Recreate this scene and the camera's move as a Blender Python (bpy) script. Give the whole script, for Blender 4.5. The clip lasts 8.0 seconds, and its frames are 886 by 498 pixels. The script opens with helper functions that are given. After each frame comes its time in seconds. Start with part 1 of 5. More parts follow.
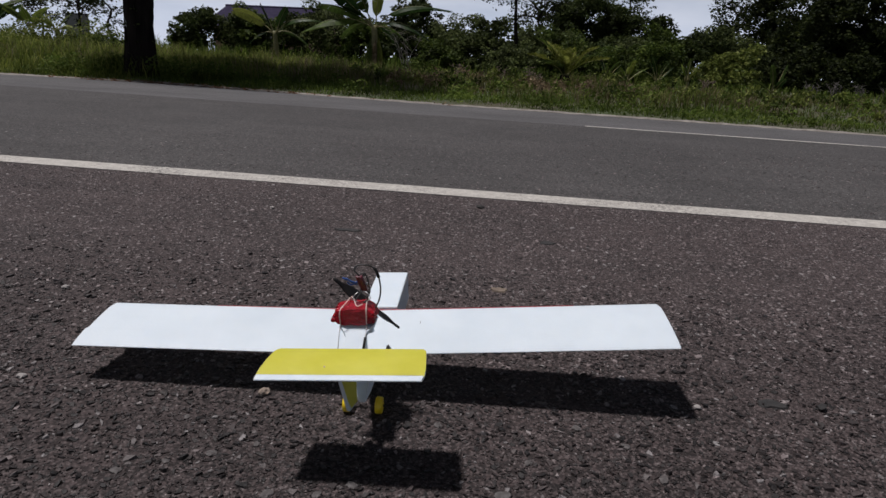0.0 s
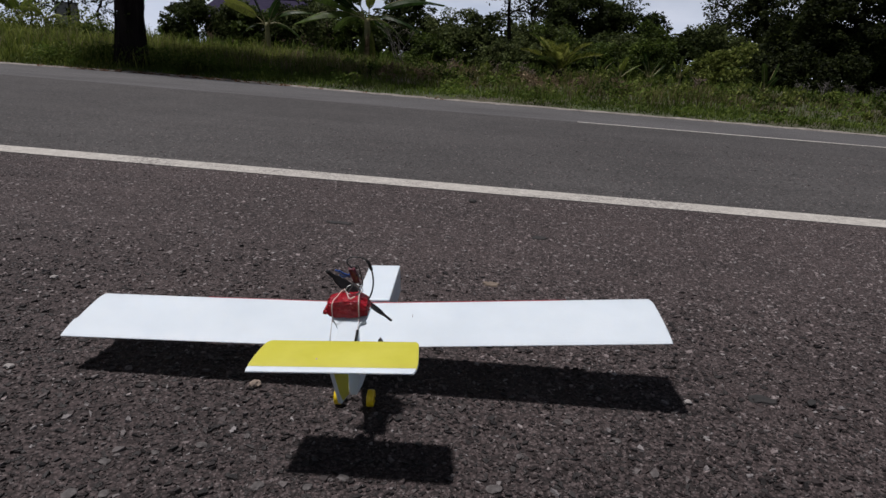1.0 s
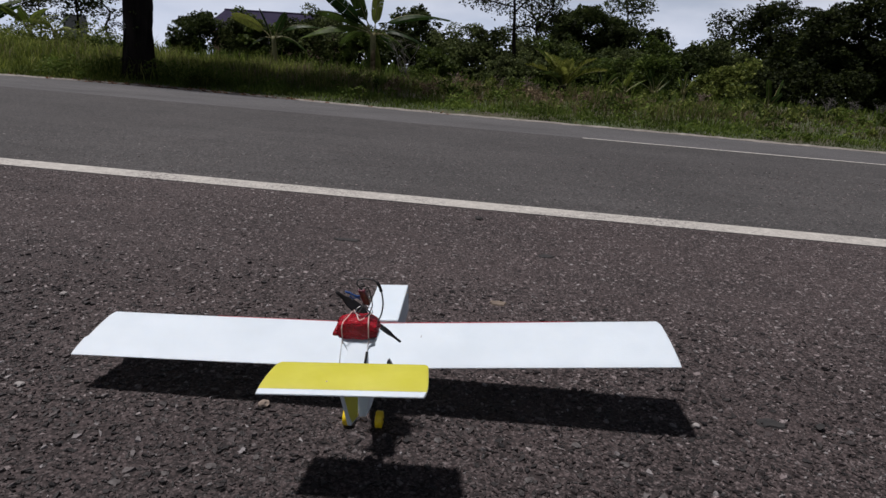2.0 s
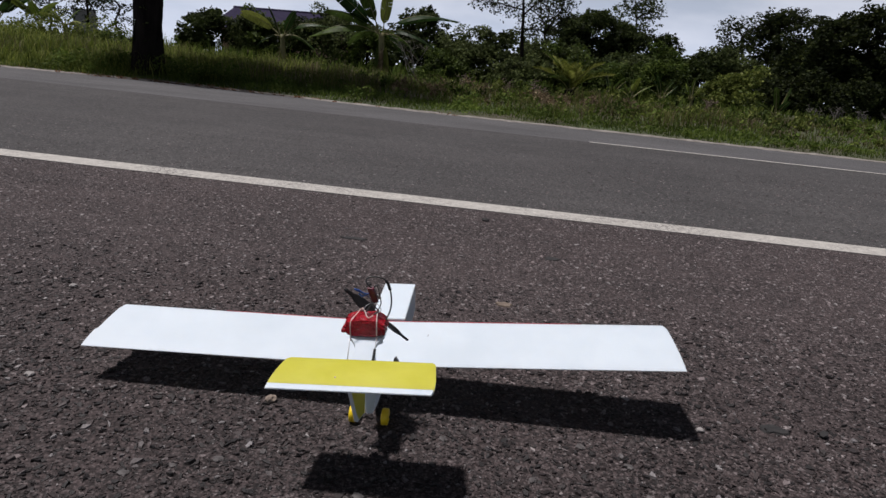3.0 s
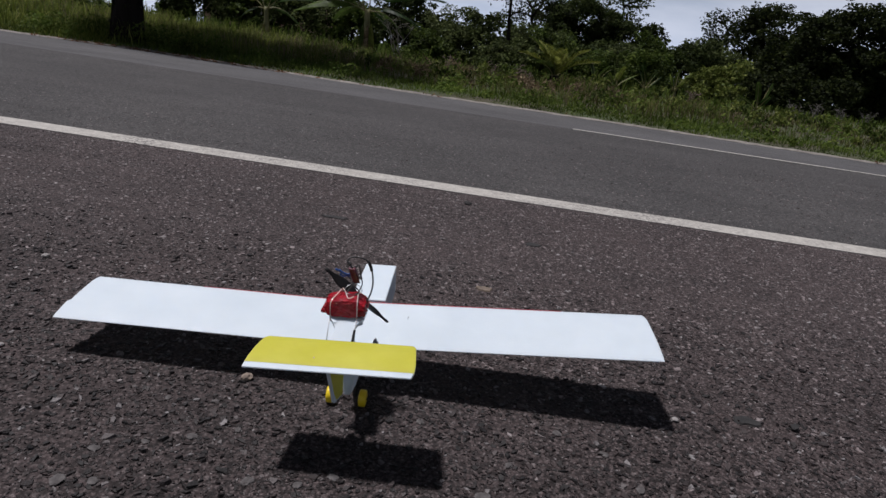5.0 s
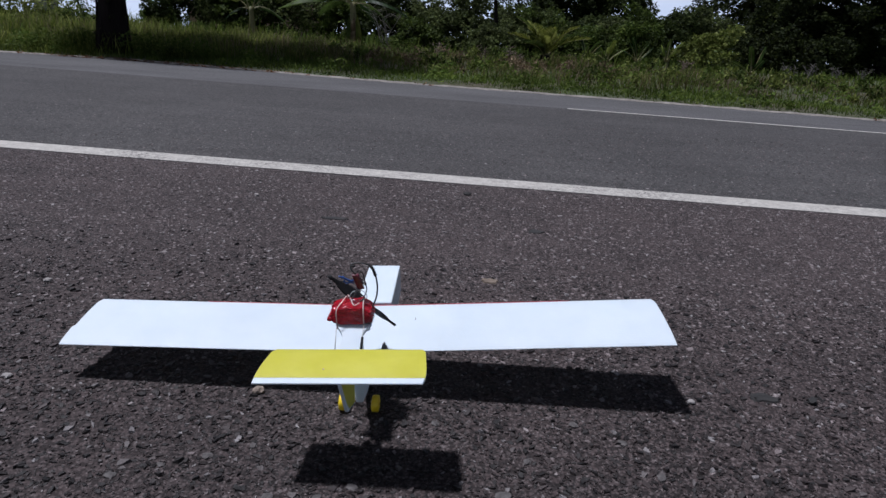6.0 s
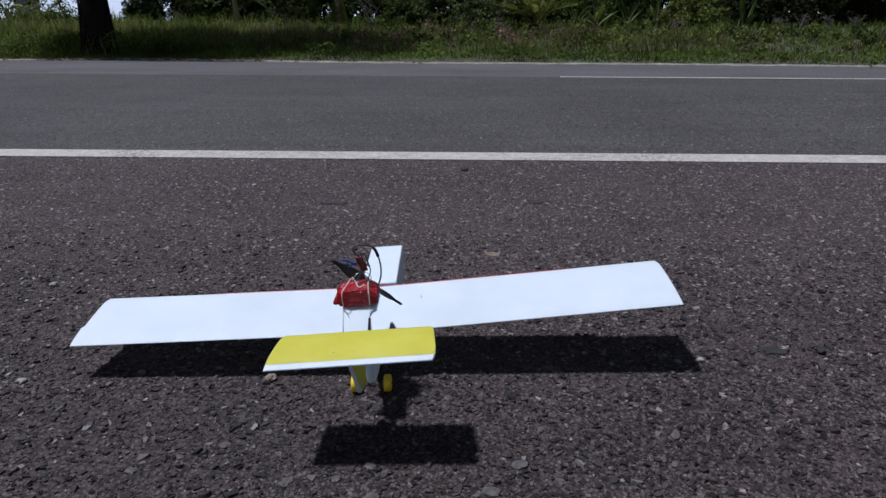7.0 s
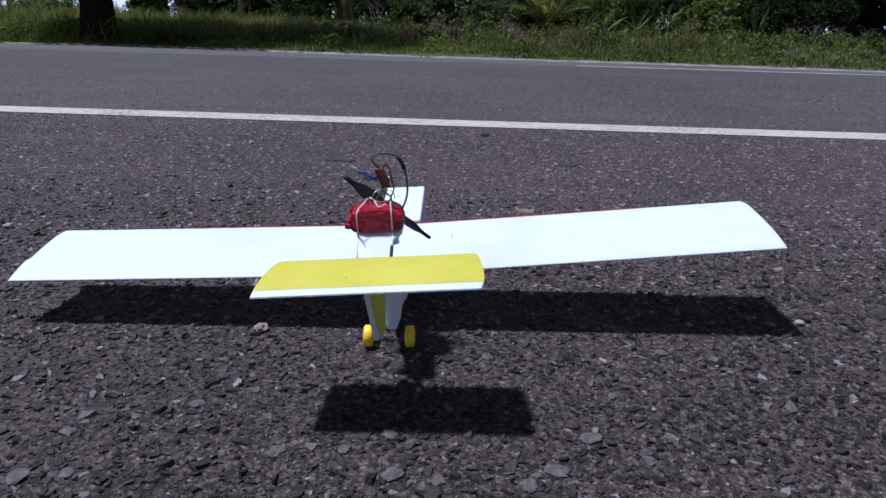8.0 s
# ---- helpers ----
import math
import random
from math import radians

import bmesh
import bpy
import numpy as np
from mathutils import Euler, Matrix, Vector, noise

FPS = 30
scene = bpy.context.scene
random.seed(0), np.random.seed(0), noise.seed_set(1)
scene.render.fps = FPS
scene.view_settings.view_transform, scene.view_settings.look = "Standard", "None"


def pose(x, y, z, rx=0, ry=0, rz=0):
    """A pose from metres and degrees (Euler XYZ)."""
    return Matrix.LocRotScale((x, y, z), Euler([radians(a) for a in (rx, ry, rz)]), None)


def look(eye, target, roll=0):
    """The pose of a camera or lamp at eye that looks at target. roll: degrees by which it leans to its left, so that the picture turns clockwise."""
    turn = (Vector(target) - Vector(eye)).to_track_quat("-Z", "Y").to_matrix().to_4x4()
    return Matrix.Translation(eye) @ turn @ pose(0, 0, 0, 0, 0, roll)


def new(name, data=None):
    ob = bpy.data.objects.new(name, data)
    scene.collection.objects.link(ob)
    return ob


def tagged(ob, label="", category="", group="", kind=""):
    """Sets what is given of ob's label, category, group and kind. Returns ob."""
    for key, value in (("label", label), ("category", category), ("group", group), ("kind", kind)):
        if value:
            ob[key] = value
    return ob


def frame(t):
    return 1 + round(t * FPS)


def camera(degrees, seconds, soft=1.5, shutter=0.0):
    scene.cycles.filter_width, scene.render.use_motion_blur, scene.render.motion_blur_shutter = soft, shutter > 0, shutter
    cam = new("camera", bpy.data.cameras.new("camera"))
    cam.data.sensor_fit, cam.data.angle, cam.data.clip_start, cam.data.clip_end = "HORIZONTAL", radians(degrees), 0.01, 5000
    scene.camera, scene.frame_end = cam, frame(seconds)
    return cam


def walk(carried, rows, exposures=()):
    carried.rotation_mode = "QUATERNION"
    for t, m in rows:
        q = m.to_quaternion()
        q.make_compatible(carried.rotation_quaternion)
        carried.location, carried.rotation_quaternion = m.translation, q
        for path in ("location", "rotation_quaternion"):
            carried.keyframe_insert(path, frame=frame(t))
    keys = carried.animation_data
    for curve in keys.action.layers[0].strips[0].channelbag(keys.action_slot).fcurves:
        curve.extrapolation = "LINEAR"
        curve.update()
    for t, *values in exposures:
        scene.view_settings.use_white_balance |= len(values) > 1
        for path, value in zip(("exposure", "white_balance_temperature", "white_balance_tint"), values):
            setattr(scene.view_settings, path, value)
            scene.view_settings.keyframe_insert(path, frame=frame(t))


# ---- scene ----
cam = camera(66.0, 8.0, soft=1.5, shutter=0.0)
PATH = [
    (0, (0.115, 0.243, 0.592), (-0.133, 2.131, -0.02), 2.6),
    (0.5, (0.111, 0.248, 0.593), (-0.11, 2.137, -0.026), 3.0),
    (1, (0.111, 0.245, 0.588), (-0.109, 2.132, -0.037), 3.4),
    (1.5, (0.108, 0.248, 0.59), (-0.093, 2.14, -0.025), 3.9),
    (1.7, (0.1, 0.243, 0.604), (-0.127, 2.14, 0.014), 3.4),
    (2.8, (0.104, 0.242, 0.601), (-0.139, 2.137, 0.008), 4.6),
    (3, (0.093, 0.233, 0.603), (-0.151, 2.13, 0.015), 4.8),
    (3.5, (0.09, 0.237, 0.601), (-0.148, 2.138, 0.024), 5.1),
    (4, (0.086, 0.234, 0.601), (-0.152, 2.135, 0.027), 5.6),
    (4.5, (0.093, 0.245, 0.601), (-0.109, 2.147, 0.016), 6.8),
    (4.7, (0.088, 0.238, 0.599), (-0.088, 2.137, -0.002), 8.1),
    (5.8, (0.082, 0.26, 0.612), (-0.097, 2.131, -0.072), 3.5),
    (6, (0.082, 0.26, 0.614), (-0.098, 2.136, -0.053), 3.2),
    (6.5, (0.083, 0.258, 0.606), (-0.103, 2.123, -0.092), 2.35),
    (7, (0.084, 0.258, 0.611), (-0.1, 2.113, -0.116), -0.9),
    (7.2, (0.081, 0.273, 0.576), (-0.164, 2.095, -0.211), -3.1),
    (7.5, (0.036, 0.358, 0.484), (-0.125, 2.188, -0.306), -1.65),
    (7.7, (0.019, 0.386, 0.451), (-0.169, 2.238, -0.281), -1.4),
    (8, (0.012, 0.428, 0.419), (-0.166, 2.291, -0.281), 0.85),
]
EXPOSURES = [(0, -0.1, 6420, 15.5), (3.0, 0.05, 6400, 16), (4.0, 0.0, 6420, 16), (4.5, -0.16, 6400, 16), (5.8, 0.05, 5850, 16), (7, -0.02, 5700, 16), (7.5, 0.06, 5620, 18), (8, 0.33, 5450, 21)]
SKY_STRENGTH, SUN_STRENGTH, HAZE = 0.0165, 4.15, 57.0
walk(cam, [(t, look(eye, target, roll)) for t, eye, target, roll in PATH], EXPOSURES)

# ---- world, sun, exposure ----
SUN = Vector((-0.365, 0.035, 1.0)).normalized()
world = bpy.data.worlds.new("sky")
scene.world = world
world.use_nodes = True


def sky_nodes():
    nt = world.node_tree
    nt.nodes.clear()
    n, l = nt.nodes.new, nt.links.new
    out, bg, sky = n("ShaderNodeOutputWorld"), n("ShaderNodeBackground"), n("ShaderNodeTexSky")
    sky.sky_type, sky.sun_disc = "NISHITA", False
    sky.sun_elevation = math.asin(SUN.z)
    sky.sun_rotation = math.atan2(SUN.x, SUN.y)
    sky.dust_density, sky.air_density = 3.0, 1.0
    # haze that pales the sky towards the horizon, and thin white cloud
    co, mp, sep = n("ShaderNodeTexCoord"), n("ShaderNodeMapping"), n("ShaderNodeSeparateXYZ")
    mp.inputs["Scale"].default_value = (1.0, 1.0, 3.0)
    noi, ramp = n("ShaderNodeTexNoise"), n("ShaderNodeValToRGB")
    noi.inputs["Scale"].default_value, noi.inputs["Detail"].default_value = 4.2, 7.0
    ramp.color_ramp.elements[0].position, ramp.color_ramp.elements[1].position = 0.42, 0.60
    ramp.color_ramp.elements[0].color, ramp.color_ramp.elements[1].color = (0, 0, 0, 1), (0.34, 0.34, 0.34, 1)
    haze, pale, cloud = n("ShaderNodeMapRange"), n("ShaderNodeMix"), n("ShaderNodeMix")
    for k, v in (("From Min", 0.0), ("From Max", 0.27), ("To Min", 0.85), ("To Max", 0.0)):
        haze.inputs[k].default_value = v
    pale.data_type = cloud.data_type = "RGBA"
    pale.inputs["B"].default_value = (HAZE * 0.655, HAZE * 0.755, HAZE * 0.90, 1)
    cloud.inputs["B"].default_value = (HAZE * 0.97, HAZE * 1.0, HAZE * 1.05, 1)
    l(co.outputs["Generated"], mp.inputs["Vector"]), l(mp.outputs[0], noi.inputs["Vector"])
    l(co.outputs["Generated"], sep.inputs[0]), l(sep.outputs["Z"], haze.inputs["Value"])
    l(noi.outputs[0], ramp.inputs[0])
    l(haze.outputs[0], pale.inputs["Factor"]), l(sky.outputs[0], pale.inputs["A"])
    # cloud gathers low down and thins out overhead
    thin, fac = n("ShaderNodeMapRange"), n("ShaderNodeMath")
    for k, v in (("From Min", 0.05), ("From Max", 0.6), ("To Min", 1.0), ("To Max", 0.2)):
        thin.inputs[k].default_value = v
    fac.operation = "MULTIPLY"
    l(sep.outputs["Z"], thin.inputs["Value"]), l(thin.outputs[0], fac.inputs[0]), l(ramp.outputs[0], fac.inputs[1])
    l(fac.outputs[0], cloud.inputs["Factor"]), l(pale.outputs["Result"], cloud.inputs["A"])
    l(cloud.outputs["Result"], bg.inputs[0])
    bg.inputs[1].default_value = SKY_STRENGTH
    l(bg.outputs[0], out.inputs[0])


sky_nodes()
sun = new("sun", bpy.data.lights.new("sun", "SUN"))
sun.data.energy, sun.data.angle, sun.data.color = SUN_STRENGTH, radians(3.6), (1.0, 0.975, 0.945)
sun.matrix_world = look(SUN * 50, (0, 0, 0))


# ---- materials ----
class Mat:
    """A node material in short steps."""

    def __init__(self, name, rough=0.6, metal=0.0, spec=0.5):
        self.m = bpy.data.materials.new(name)
        self.m.use_nodes = True
        self.nt = self.m.node_tree
        self.b = self.nt.nodes["Principled BSDF"]
        self.b.inputs["Roughness"].default_value = rough
        self.b.inputs["Metallic"].default_value = metal
        self.b.inputs["Specular IOR Level"].default_value = spec
        self.co = self.nt.nodes.new("ShaderNodeTexCoord")

    def noise(self, scale, detail=4.0, stretch=(1, 1, 1), rough=0.55, kind="Object"):
        mp, t = self.nt.nodes.new("ShaderNodeMapping"), self.nt.nodes.new("ShaderNodeTexNoise")
        mp.inputs["Scale"].default_value = stretch
        t.inputs["Scale"].default_value, t.inputs["Detail"].default_value = scale, detail
        t.inputs["Roughness"].default_value = rough
        self.nt.links.new(self.co.outputs[kind], mp.inputs[0])
        self.nt.links.new(mp.outputs[0], t.inputs["Vector"])
        return t.outputs[0]

    def cells(self, scale, feature="F1", out="Distance", rand=1.0):
        t = self.nt.nodes.new("ShaderNodeTexVoronoi")
        t.feature = feature
        t.inputs["Scale"].default_value, t.inputs["Randomness"].default_value = scale, rand
        self.nt.links.new(self.co.outputs["Object"], t.inputs["Vector"])
        return t.outputs[out]

    def island(self):
        return self.nt.nodes.new("ShaderNodeNewGeometry").outputs["Random Per Island"]

    def each(self):
        return self.nt.nodes.new("ShaderNodeObjectInfo").outputs["Random"]

    def ramp(self, src, *stops):
        r = self.nt.nodes.new("ShaderNodeValToRGB")
        e = r.color_ramp.elements
        while len(e) < len(stops):
            e.new(0.5)
        for i, (p, c) in enumerate(stops):
            c = (c, c, c) if isinstance(c, (int, float)) else c
            e[i].position, e[i].color = p, (*c, 1)
        self.nt.links.new(src, r.inputs[0])
        return r.outputs[0]

    def mix(self, f, a, b, blend="MIX"):
        m = self.nt.nodes.new("ShaderNodeMix")
        m.data_type, m.blend_type = "RGBA", blend
        for key, v in (("Factor", f), ("A", a), ("B", b)):
            if isinstance(v, (int, float)):
                m.inputs[key].default_value = v if key == "Factor" else (v, v, v, 1)
            elif isinstance(v, tuple):
                m.inputs[key].default_value = (*v, 1)
            else:
                self.nt.links.new(v, m.inputs[key])
        return m.outputs["Result"]

    def colour(self, c):
        if isinstance(c, tuple):
            self.b.inputs["Base Color"].default_value = (*c, 1)
        else:
            self.nt.links.new(c, self.b.inputs["Base Color"])
        return self

    def rough(self, src):
        self.nt.links.new(src, self.b.inputs["Roughness"])
        return self

    def bump(self, src, strength=0.5, dist=0.002):
        b = self.nt.nodes.new("ShaderNodeBump")
        b.inputs["Strength"].default_value, b.inputs["Distance"].default_value = strength, dist
        self.nt.links.new(src, b.inputs["Height"])
        prev = self.b.inputs["Normal"]
        if prev.is_linked:
            self.nt.links.new(prev.links[0].from_socket, b.inputs["Normal"])
        self.nt.links.new(b.outputs[0], prev)
        return self


def asphalt(name, dark, mid, light, tint, cell, relief, depth=0.25):
    """Bitumen with stone chips of two sizes, bright grit, patches of wear, sand in the hollows."""
    m = Mat(name, rough=0.85, spec=0.3)
    chips = m.ramp(m.cells(cell, out="Color"), (0.0, dark), (0.45, mid), (0.8, mid), (1.0, light))
    fine = m.ramp(m.cells(cell * 2.3, out="Color"), (0.1, tuple(0.5 * v for v in dark)), (0.6, mid), (0.95, light))
    c = m.mix(0.5, chips, fine)
    grit = m.ramp(m.cells(cell * 0.55), (0.05, 1.0), (0.13, 0.0))
    pick = m.ramp(m.cells(cell * 0.55, out="Color"), (0.55, 0.0), (0.75, 0.8))
    c = m.mix(m.mix(1.0, grit, pick, "MULTIPLY"), c, tuple(2.2 * v for v in light))
    patch = m.ramp(m.noise(0.9, 5), (0.3, 0.75), (0.7, 1.15))
    c = m.mix(1.0, c, patch, "MULTIPLY")
    streak = m.ramp(m.noise(5, 5, (0.12, 1.6, 1)), (0.3, 0.85), (0.7, 1.1))
    c = m.mix(1.0, c, streak, "MULTIPLY")
    sand = m.ramp(m.noise(2.3, 6, rough=0.7), (0.42, 0.0), (0.75, 0.3))
    # colour darkened away from each chip's middle; depth sets the darkest tone
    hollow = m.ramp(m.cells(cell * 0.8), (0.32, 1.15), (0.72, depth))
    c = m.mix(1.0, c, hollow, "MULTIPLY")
    c = m.mix(sand, c, tint)
    m.colour(c)
    m.bump(m.cells(cell), -0.9, relief)
    m.bump(m.noise(cell * 2.2, 4), 0.6, relief * 0.6)
    return m.m


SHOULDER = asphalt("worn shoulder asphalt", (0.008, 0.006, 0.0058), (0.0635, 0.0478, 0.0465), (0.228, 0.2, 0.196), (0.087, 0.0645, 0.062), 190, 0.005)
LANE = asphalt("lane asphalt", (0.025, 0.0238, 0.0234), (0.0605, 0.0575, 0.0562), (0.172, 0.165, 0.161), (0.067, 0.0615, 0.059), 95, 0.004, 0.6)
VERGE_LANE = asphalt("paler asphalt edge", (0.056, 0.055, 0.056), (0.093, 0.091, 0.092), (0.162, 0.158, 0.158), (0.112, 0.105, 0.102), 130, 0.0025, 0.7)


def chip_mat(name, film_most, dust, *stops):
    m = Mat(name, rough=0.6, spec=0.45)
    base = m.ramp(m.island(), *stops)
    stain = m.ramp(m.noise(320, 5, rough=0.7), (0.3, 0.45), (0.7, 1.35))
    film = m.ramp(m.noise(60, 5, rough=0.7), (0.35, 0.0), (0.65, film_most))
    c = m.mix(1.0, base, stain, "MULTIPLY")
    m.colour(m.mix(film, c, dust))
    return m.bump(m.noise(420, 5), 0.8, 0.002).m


# near stones darkened: the shade close to the camera is put into their colour
SHADED_CHIPS = chip_mat("shade darkened near aggregate", 0.4, (0.0178, 0.0122, 0.0114), (0.0, (0.0022, 0.0016, 0.0015)), (0.42, (0.0086, 0.006, 0.0056)), (0.70, (0.0242, 0.0172, 0.0162)), (0.88, (0.058, 0.0425, 0.0405)), (0.96, (0.122, 0.107, 0.104)), (1.0, (0.26, 0.243, 0.242)))
# paler copy of the stones; the brighter light further out is in its colour
PALER_CHIPS = chip_mat("paler aggregate further out", 0.35, (0.073, 0.061, 0.0595), (0.0, (0.016, 0.0135, 0.013)), (0.2, (0.09, 0.0725, 0.071)), (0.55, (0.176, 0.143, 0.14)), (0.78, (0.258, 0.216, 0.211)), (0.92, (0.268, 0.243, 0.236)), (1.0, (0.3, 0.285, 0.28)))
GRIT = chip_mat("bright grit", 0.4, (0.06, 0.047, 0.045), (0.0, (0.10, 0.085, 0.075)), (0.5, (0.2, 0.185, 0.175)), (0.85, (0.25, 0.24, 0.232)), (1.0, (0.36, 0.345, 0.335)))


def paint_mat():
    m = Mat("worn road paint", rough=0.7)
    base = m.ramp(m.noise(25, 5), (0.3, (0.34, 0.322, 0.29)), (0.7, (0.475, 0.455, 0.412)))
    bare = m.ramp(m.noise(90, 6, rough=0.75), (0.47, 0.0), (0.57, 1.0))
    big = m.ramp(m.noise(3.1, 4), (0.4, 0.25), (0.72, 1.0))
    f = m.mix(1.0, bare, big, "MULTIPLY")
    m.colour(m.mix(f, base, (0.075, 0.07, 0.068)))
    return m.bump(m.noise(160, 4), 0.6, 0.002).m


PAINT = paint_mat()


def simple(name, lo, hi, scale, rough=0.6, detail=5.0, bump=0.0, dist=0.001, metal=0.0, spec=0.5, stretch=(1, 1, 1)):
    m = Mat(name, rough, metal, spec)
    m.colour(m.ramp(m.noise(scale, detail, stretch), (0.3, lo), (0.7, hi)))
    if bump:
        m.bump(m.noise(scale * 3, 4, stretch), bump, dist)
    return m.m


def foam_mat(name, lo, hi, dirt):
    m = Mat(name, rough=0.55, spec=0.35)
    c = m.ramp(m.noise(9, 5), (0.3, lo), (0.7, hi))
    f = m.ramp(m.noise(28, 6, rough=0.75), (0.66, 0.0), (0.8, 0.3))
    m.colour(m.mix(f, c, dirt))
    # light seeps into the foam
    m.b.inputs["Subsurface Weight"].default_value = 0.55
    m.b.inputs["Subsurface Radius"].default_value = (1.0, 0.9, 0.8)
    m.b.inputs["Subsurface Scale"].default_value = 0.012
    m.bump(m.cells(260), 0.12, 0.0006)
    return m.bump(m.noise(14, 3), 0.12, 0.002).m


FOAM = foam_mat("white foam board", (0.53, 0.602, 0.65), (0.595, 0.668, 0.712), (0.55, 0.53, 0.5))
YELLOW = foam_mat("yellow painted foam", (0.53, 0.48, 0.03), (0.66, 0.60, 0.075), (0.42, 0.36, 0.1))
REDTAPE = simple("red tape", (0.22, 0.008, 0.02), (0.34, 0.014, 0.03), 60, 0.3, bump=0.3, dist=0.0008)
BATTERY = simple("red shrink wrap", (0.21, 0.003, 0.009), (0.43, 0.007, 0.018), 70, 0.12, bump=0.9, dist=0.004)
ESCWRAP = simple("dark red shrink tube", (0.045, 0.004, 0.014), (0.14, 0.006, 0.02), 220, 0.3, bump=0.5, dist=0.001)
BLACK = simple("black plastic", (0.006, 0.006, 0.007), (0.014, 0.014, 0.015), 80, 0.6, spec=0.2)
WIRE = simple("black wire skin", (0.01, 0.01, 0.011), (0.02, 0.02, 0.02), 60, 0.4)
BLUE = simple("blue connector plastic", (0.01, 0.05, 0.22), (0.015, 0.09, 0.36), 60, 0.3)
BAND = simple("pale rubber band", (0.55, 0.40, 0.36), (0.7, 0.56, 0.52), 90, 0.6)
STEEL = simple("steel wire", (0.3, 0.3, 0.31), (0.5, 0.5, 0.51), 120, 0.35, metal=1.0)
WHEEL = simple("yellow wheel plastic", (0.72, 0.5, 0.01), (0.82, 0.6, 0.015), 90, 0.35)
GREY = simple("grey plastic", (0.12, 0.12, 0.13), (0.2, 0.2, 0.21), 90, 0.5)
BARK = simple("dark bark", (0.006, 0.005, 0.005), (0.022, 0.018, 0.016), 9, 1.0, 7, 1.0, 0.03, spec=0.08, stretch=(1, 1, 0.25))
TWIG = simple("bare grey twigs", (0.16, 0.14, 0.12), (0.28, 0.25, 0.22), 12, 0.85, 5, 0.6, 0.006)
BRUSH = simple("dry brushwood", (0.05, 0.046, 0.042), (0.12, 0.11, 0.10), 12, 0.9, 5, 0.6, 0.006)
DEAD = simple("dead brown stalks", (0.10, 0.07, 0.055), (0.21, 0.16, 0.13), 12, 0.9, 5, 0.6, 0.006)
STALK = simple("banana stem skin", (0.10, 0.10, 0.035), (0.24, 0.21, 0.09), 7, 0.6, 5, 0.4, 0.01, stretch=(1, 1, 0.3))
ROOF = simple("violet roof tile", (0.02, 0.017, 0.036), (0.033, 0.028, 0.054), 3, 0.9, 5, 0.4, 0.03, spec=0.08)
WALL = simple("house plaster", (0.2, 0.12, 0.1), (0.3, 0.18, 0.14), 2, 0.85, 5, 0.3, 0.01)
FASCIA = simple("roof edge board", (0.3, 0.28, 0.28), (0.4, 0.38, 0.38), 4, 0.7)
GLASS = simple("dark window glass", (0.02, 0.022, 0.025), (0.03, 0.033, 0.036), 3, 0.1)
CLAY = simple("tan clay", (0.10, 0.076, 0.058), (0.19, 0.15, 0.115), 90, 0.9, 5, 0.6, 0.002)
PEBBLE = simple("tan pebble", (0.15, 0.115, 0.09), (0.28, 0.225, 0.18), 60, 0.8, 5, 0.6, 0.002)
PALE_STONE = simple("pale pebble", (0.19, 0.175, 0.166), (0.34, 0.32, 0.305), 60, 0.8, 5, 0.6, 0.002)
GREY_STONE = simple("grey flat stone", (0.04, 0.035, 0.034), (0.11, 0.101, 0.098), 90, 0.8, 5, 0.8, 0.002)
DARK_STONE = simple("dark bitumen lump", (0.01, 0.01, 0.01), (0.025, 0.023, 0.022), 60, 0.8, 5, 0.6, 0.002)


def leaf_mat(name, lo, mid, hi, gloss=0.45, broad=False, patch=0.8, sway=0.8):
    m = Mat(name, gloss, spec=0.12)
    c = m.ramp(m.each() if broad else m.island(), (0.0, lo), (0.55, mid), (1.0, hi))
    if broad:
        c = m.mix(1.0, c, m.ramp(m.noise(30, 3, (1, 1, 0.3)), (0.3, 0.6), (0.7, 1.35)), "MULTIPLY")
    # patchy tone; on tree and shrub leaves it imitates clumpy lighting in the colour
    blotch = m.ramp(m.noise(patch, 4), (0.32, 1 - 0.5 * sway), (0.68, 1 + 0.45 * sway))
    m.colour(m.mix(1.0, c, blotch, "MULTIPLY"))
    tr = m.nt.nodes.new("ShaderNodeBsdfTranslucent")
    m.nt.links.new(m.b.inputs["Base Color"].links[0].from_socket, tr.inputs[0])
    add, out = m.nt.nodes.new("ShaderNodeMixShader"), m.nt.nodes["Material Output"]
    add.inputs[0].default_value = 0.35
    m.nt.links.new(m.b.outputs[0], add.inputs[1])
    m.nt.links.new(tr.outputs[0], add.inputs[2])
    m.nt.links.new(add.outputs[0], out.inputs[0])
    return m.m


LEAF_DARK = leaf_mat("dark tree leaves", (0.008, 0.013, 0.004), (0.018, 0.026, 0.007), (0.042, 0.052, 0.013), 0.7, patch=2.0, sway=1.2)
LEAF_MID = leaf_mat("green shrub leaves", (0.028, 0.047, 0.009), (0.052, 0.080, 0.015), (0.10, 0.13, 0.028), 0.6, patch=2.4, sway=1.4)
LEAF_OLIVE = leaf_mat("grey green shrub leaves", (0.036, 0.05, 0.015), (0.066, 0.086, 0.028), (0.12, 0.142, 0.05), 0.65, patch=2.4, sway=1.4)
LEAF_DEEP = leaf_mat("deep green tree leaves", (0.014, 0.022, 0.006), (0.03, 0.044, 0.012), (0.066, 0.082, 0.024), 0.7, patch=2.2, sway=1.4)
LEAF_PALM = leaf_mat("yellow green palm leaflets", (0.10, 0.125, 0.02), (0.2, 0.225, 0.04), (0.34, 0.35, 0.09), 0.5)
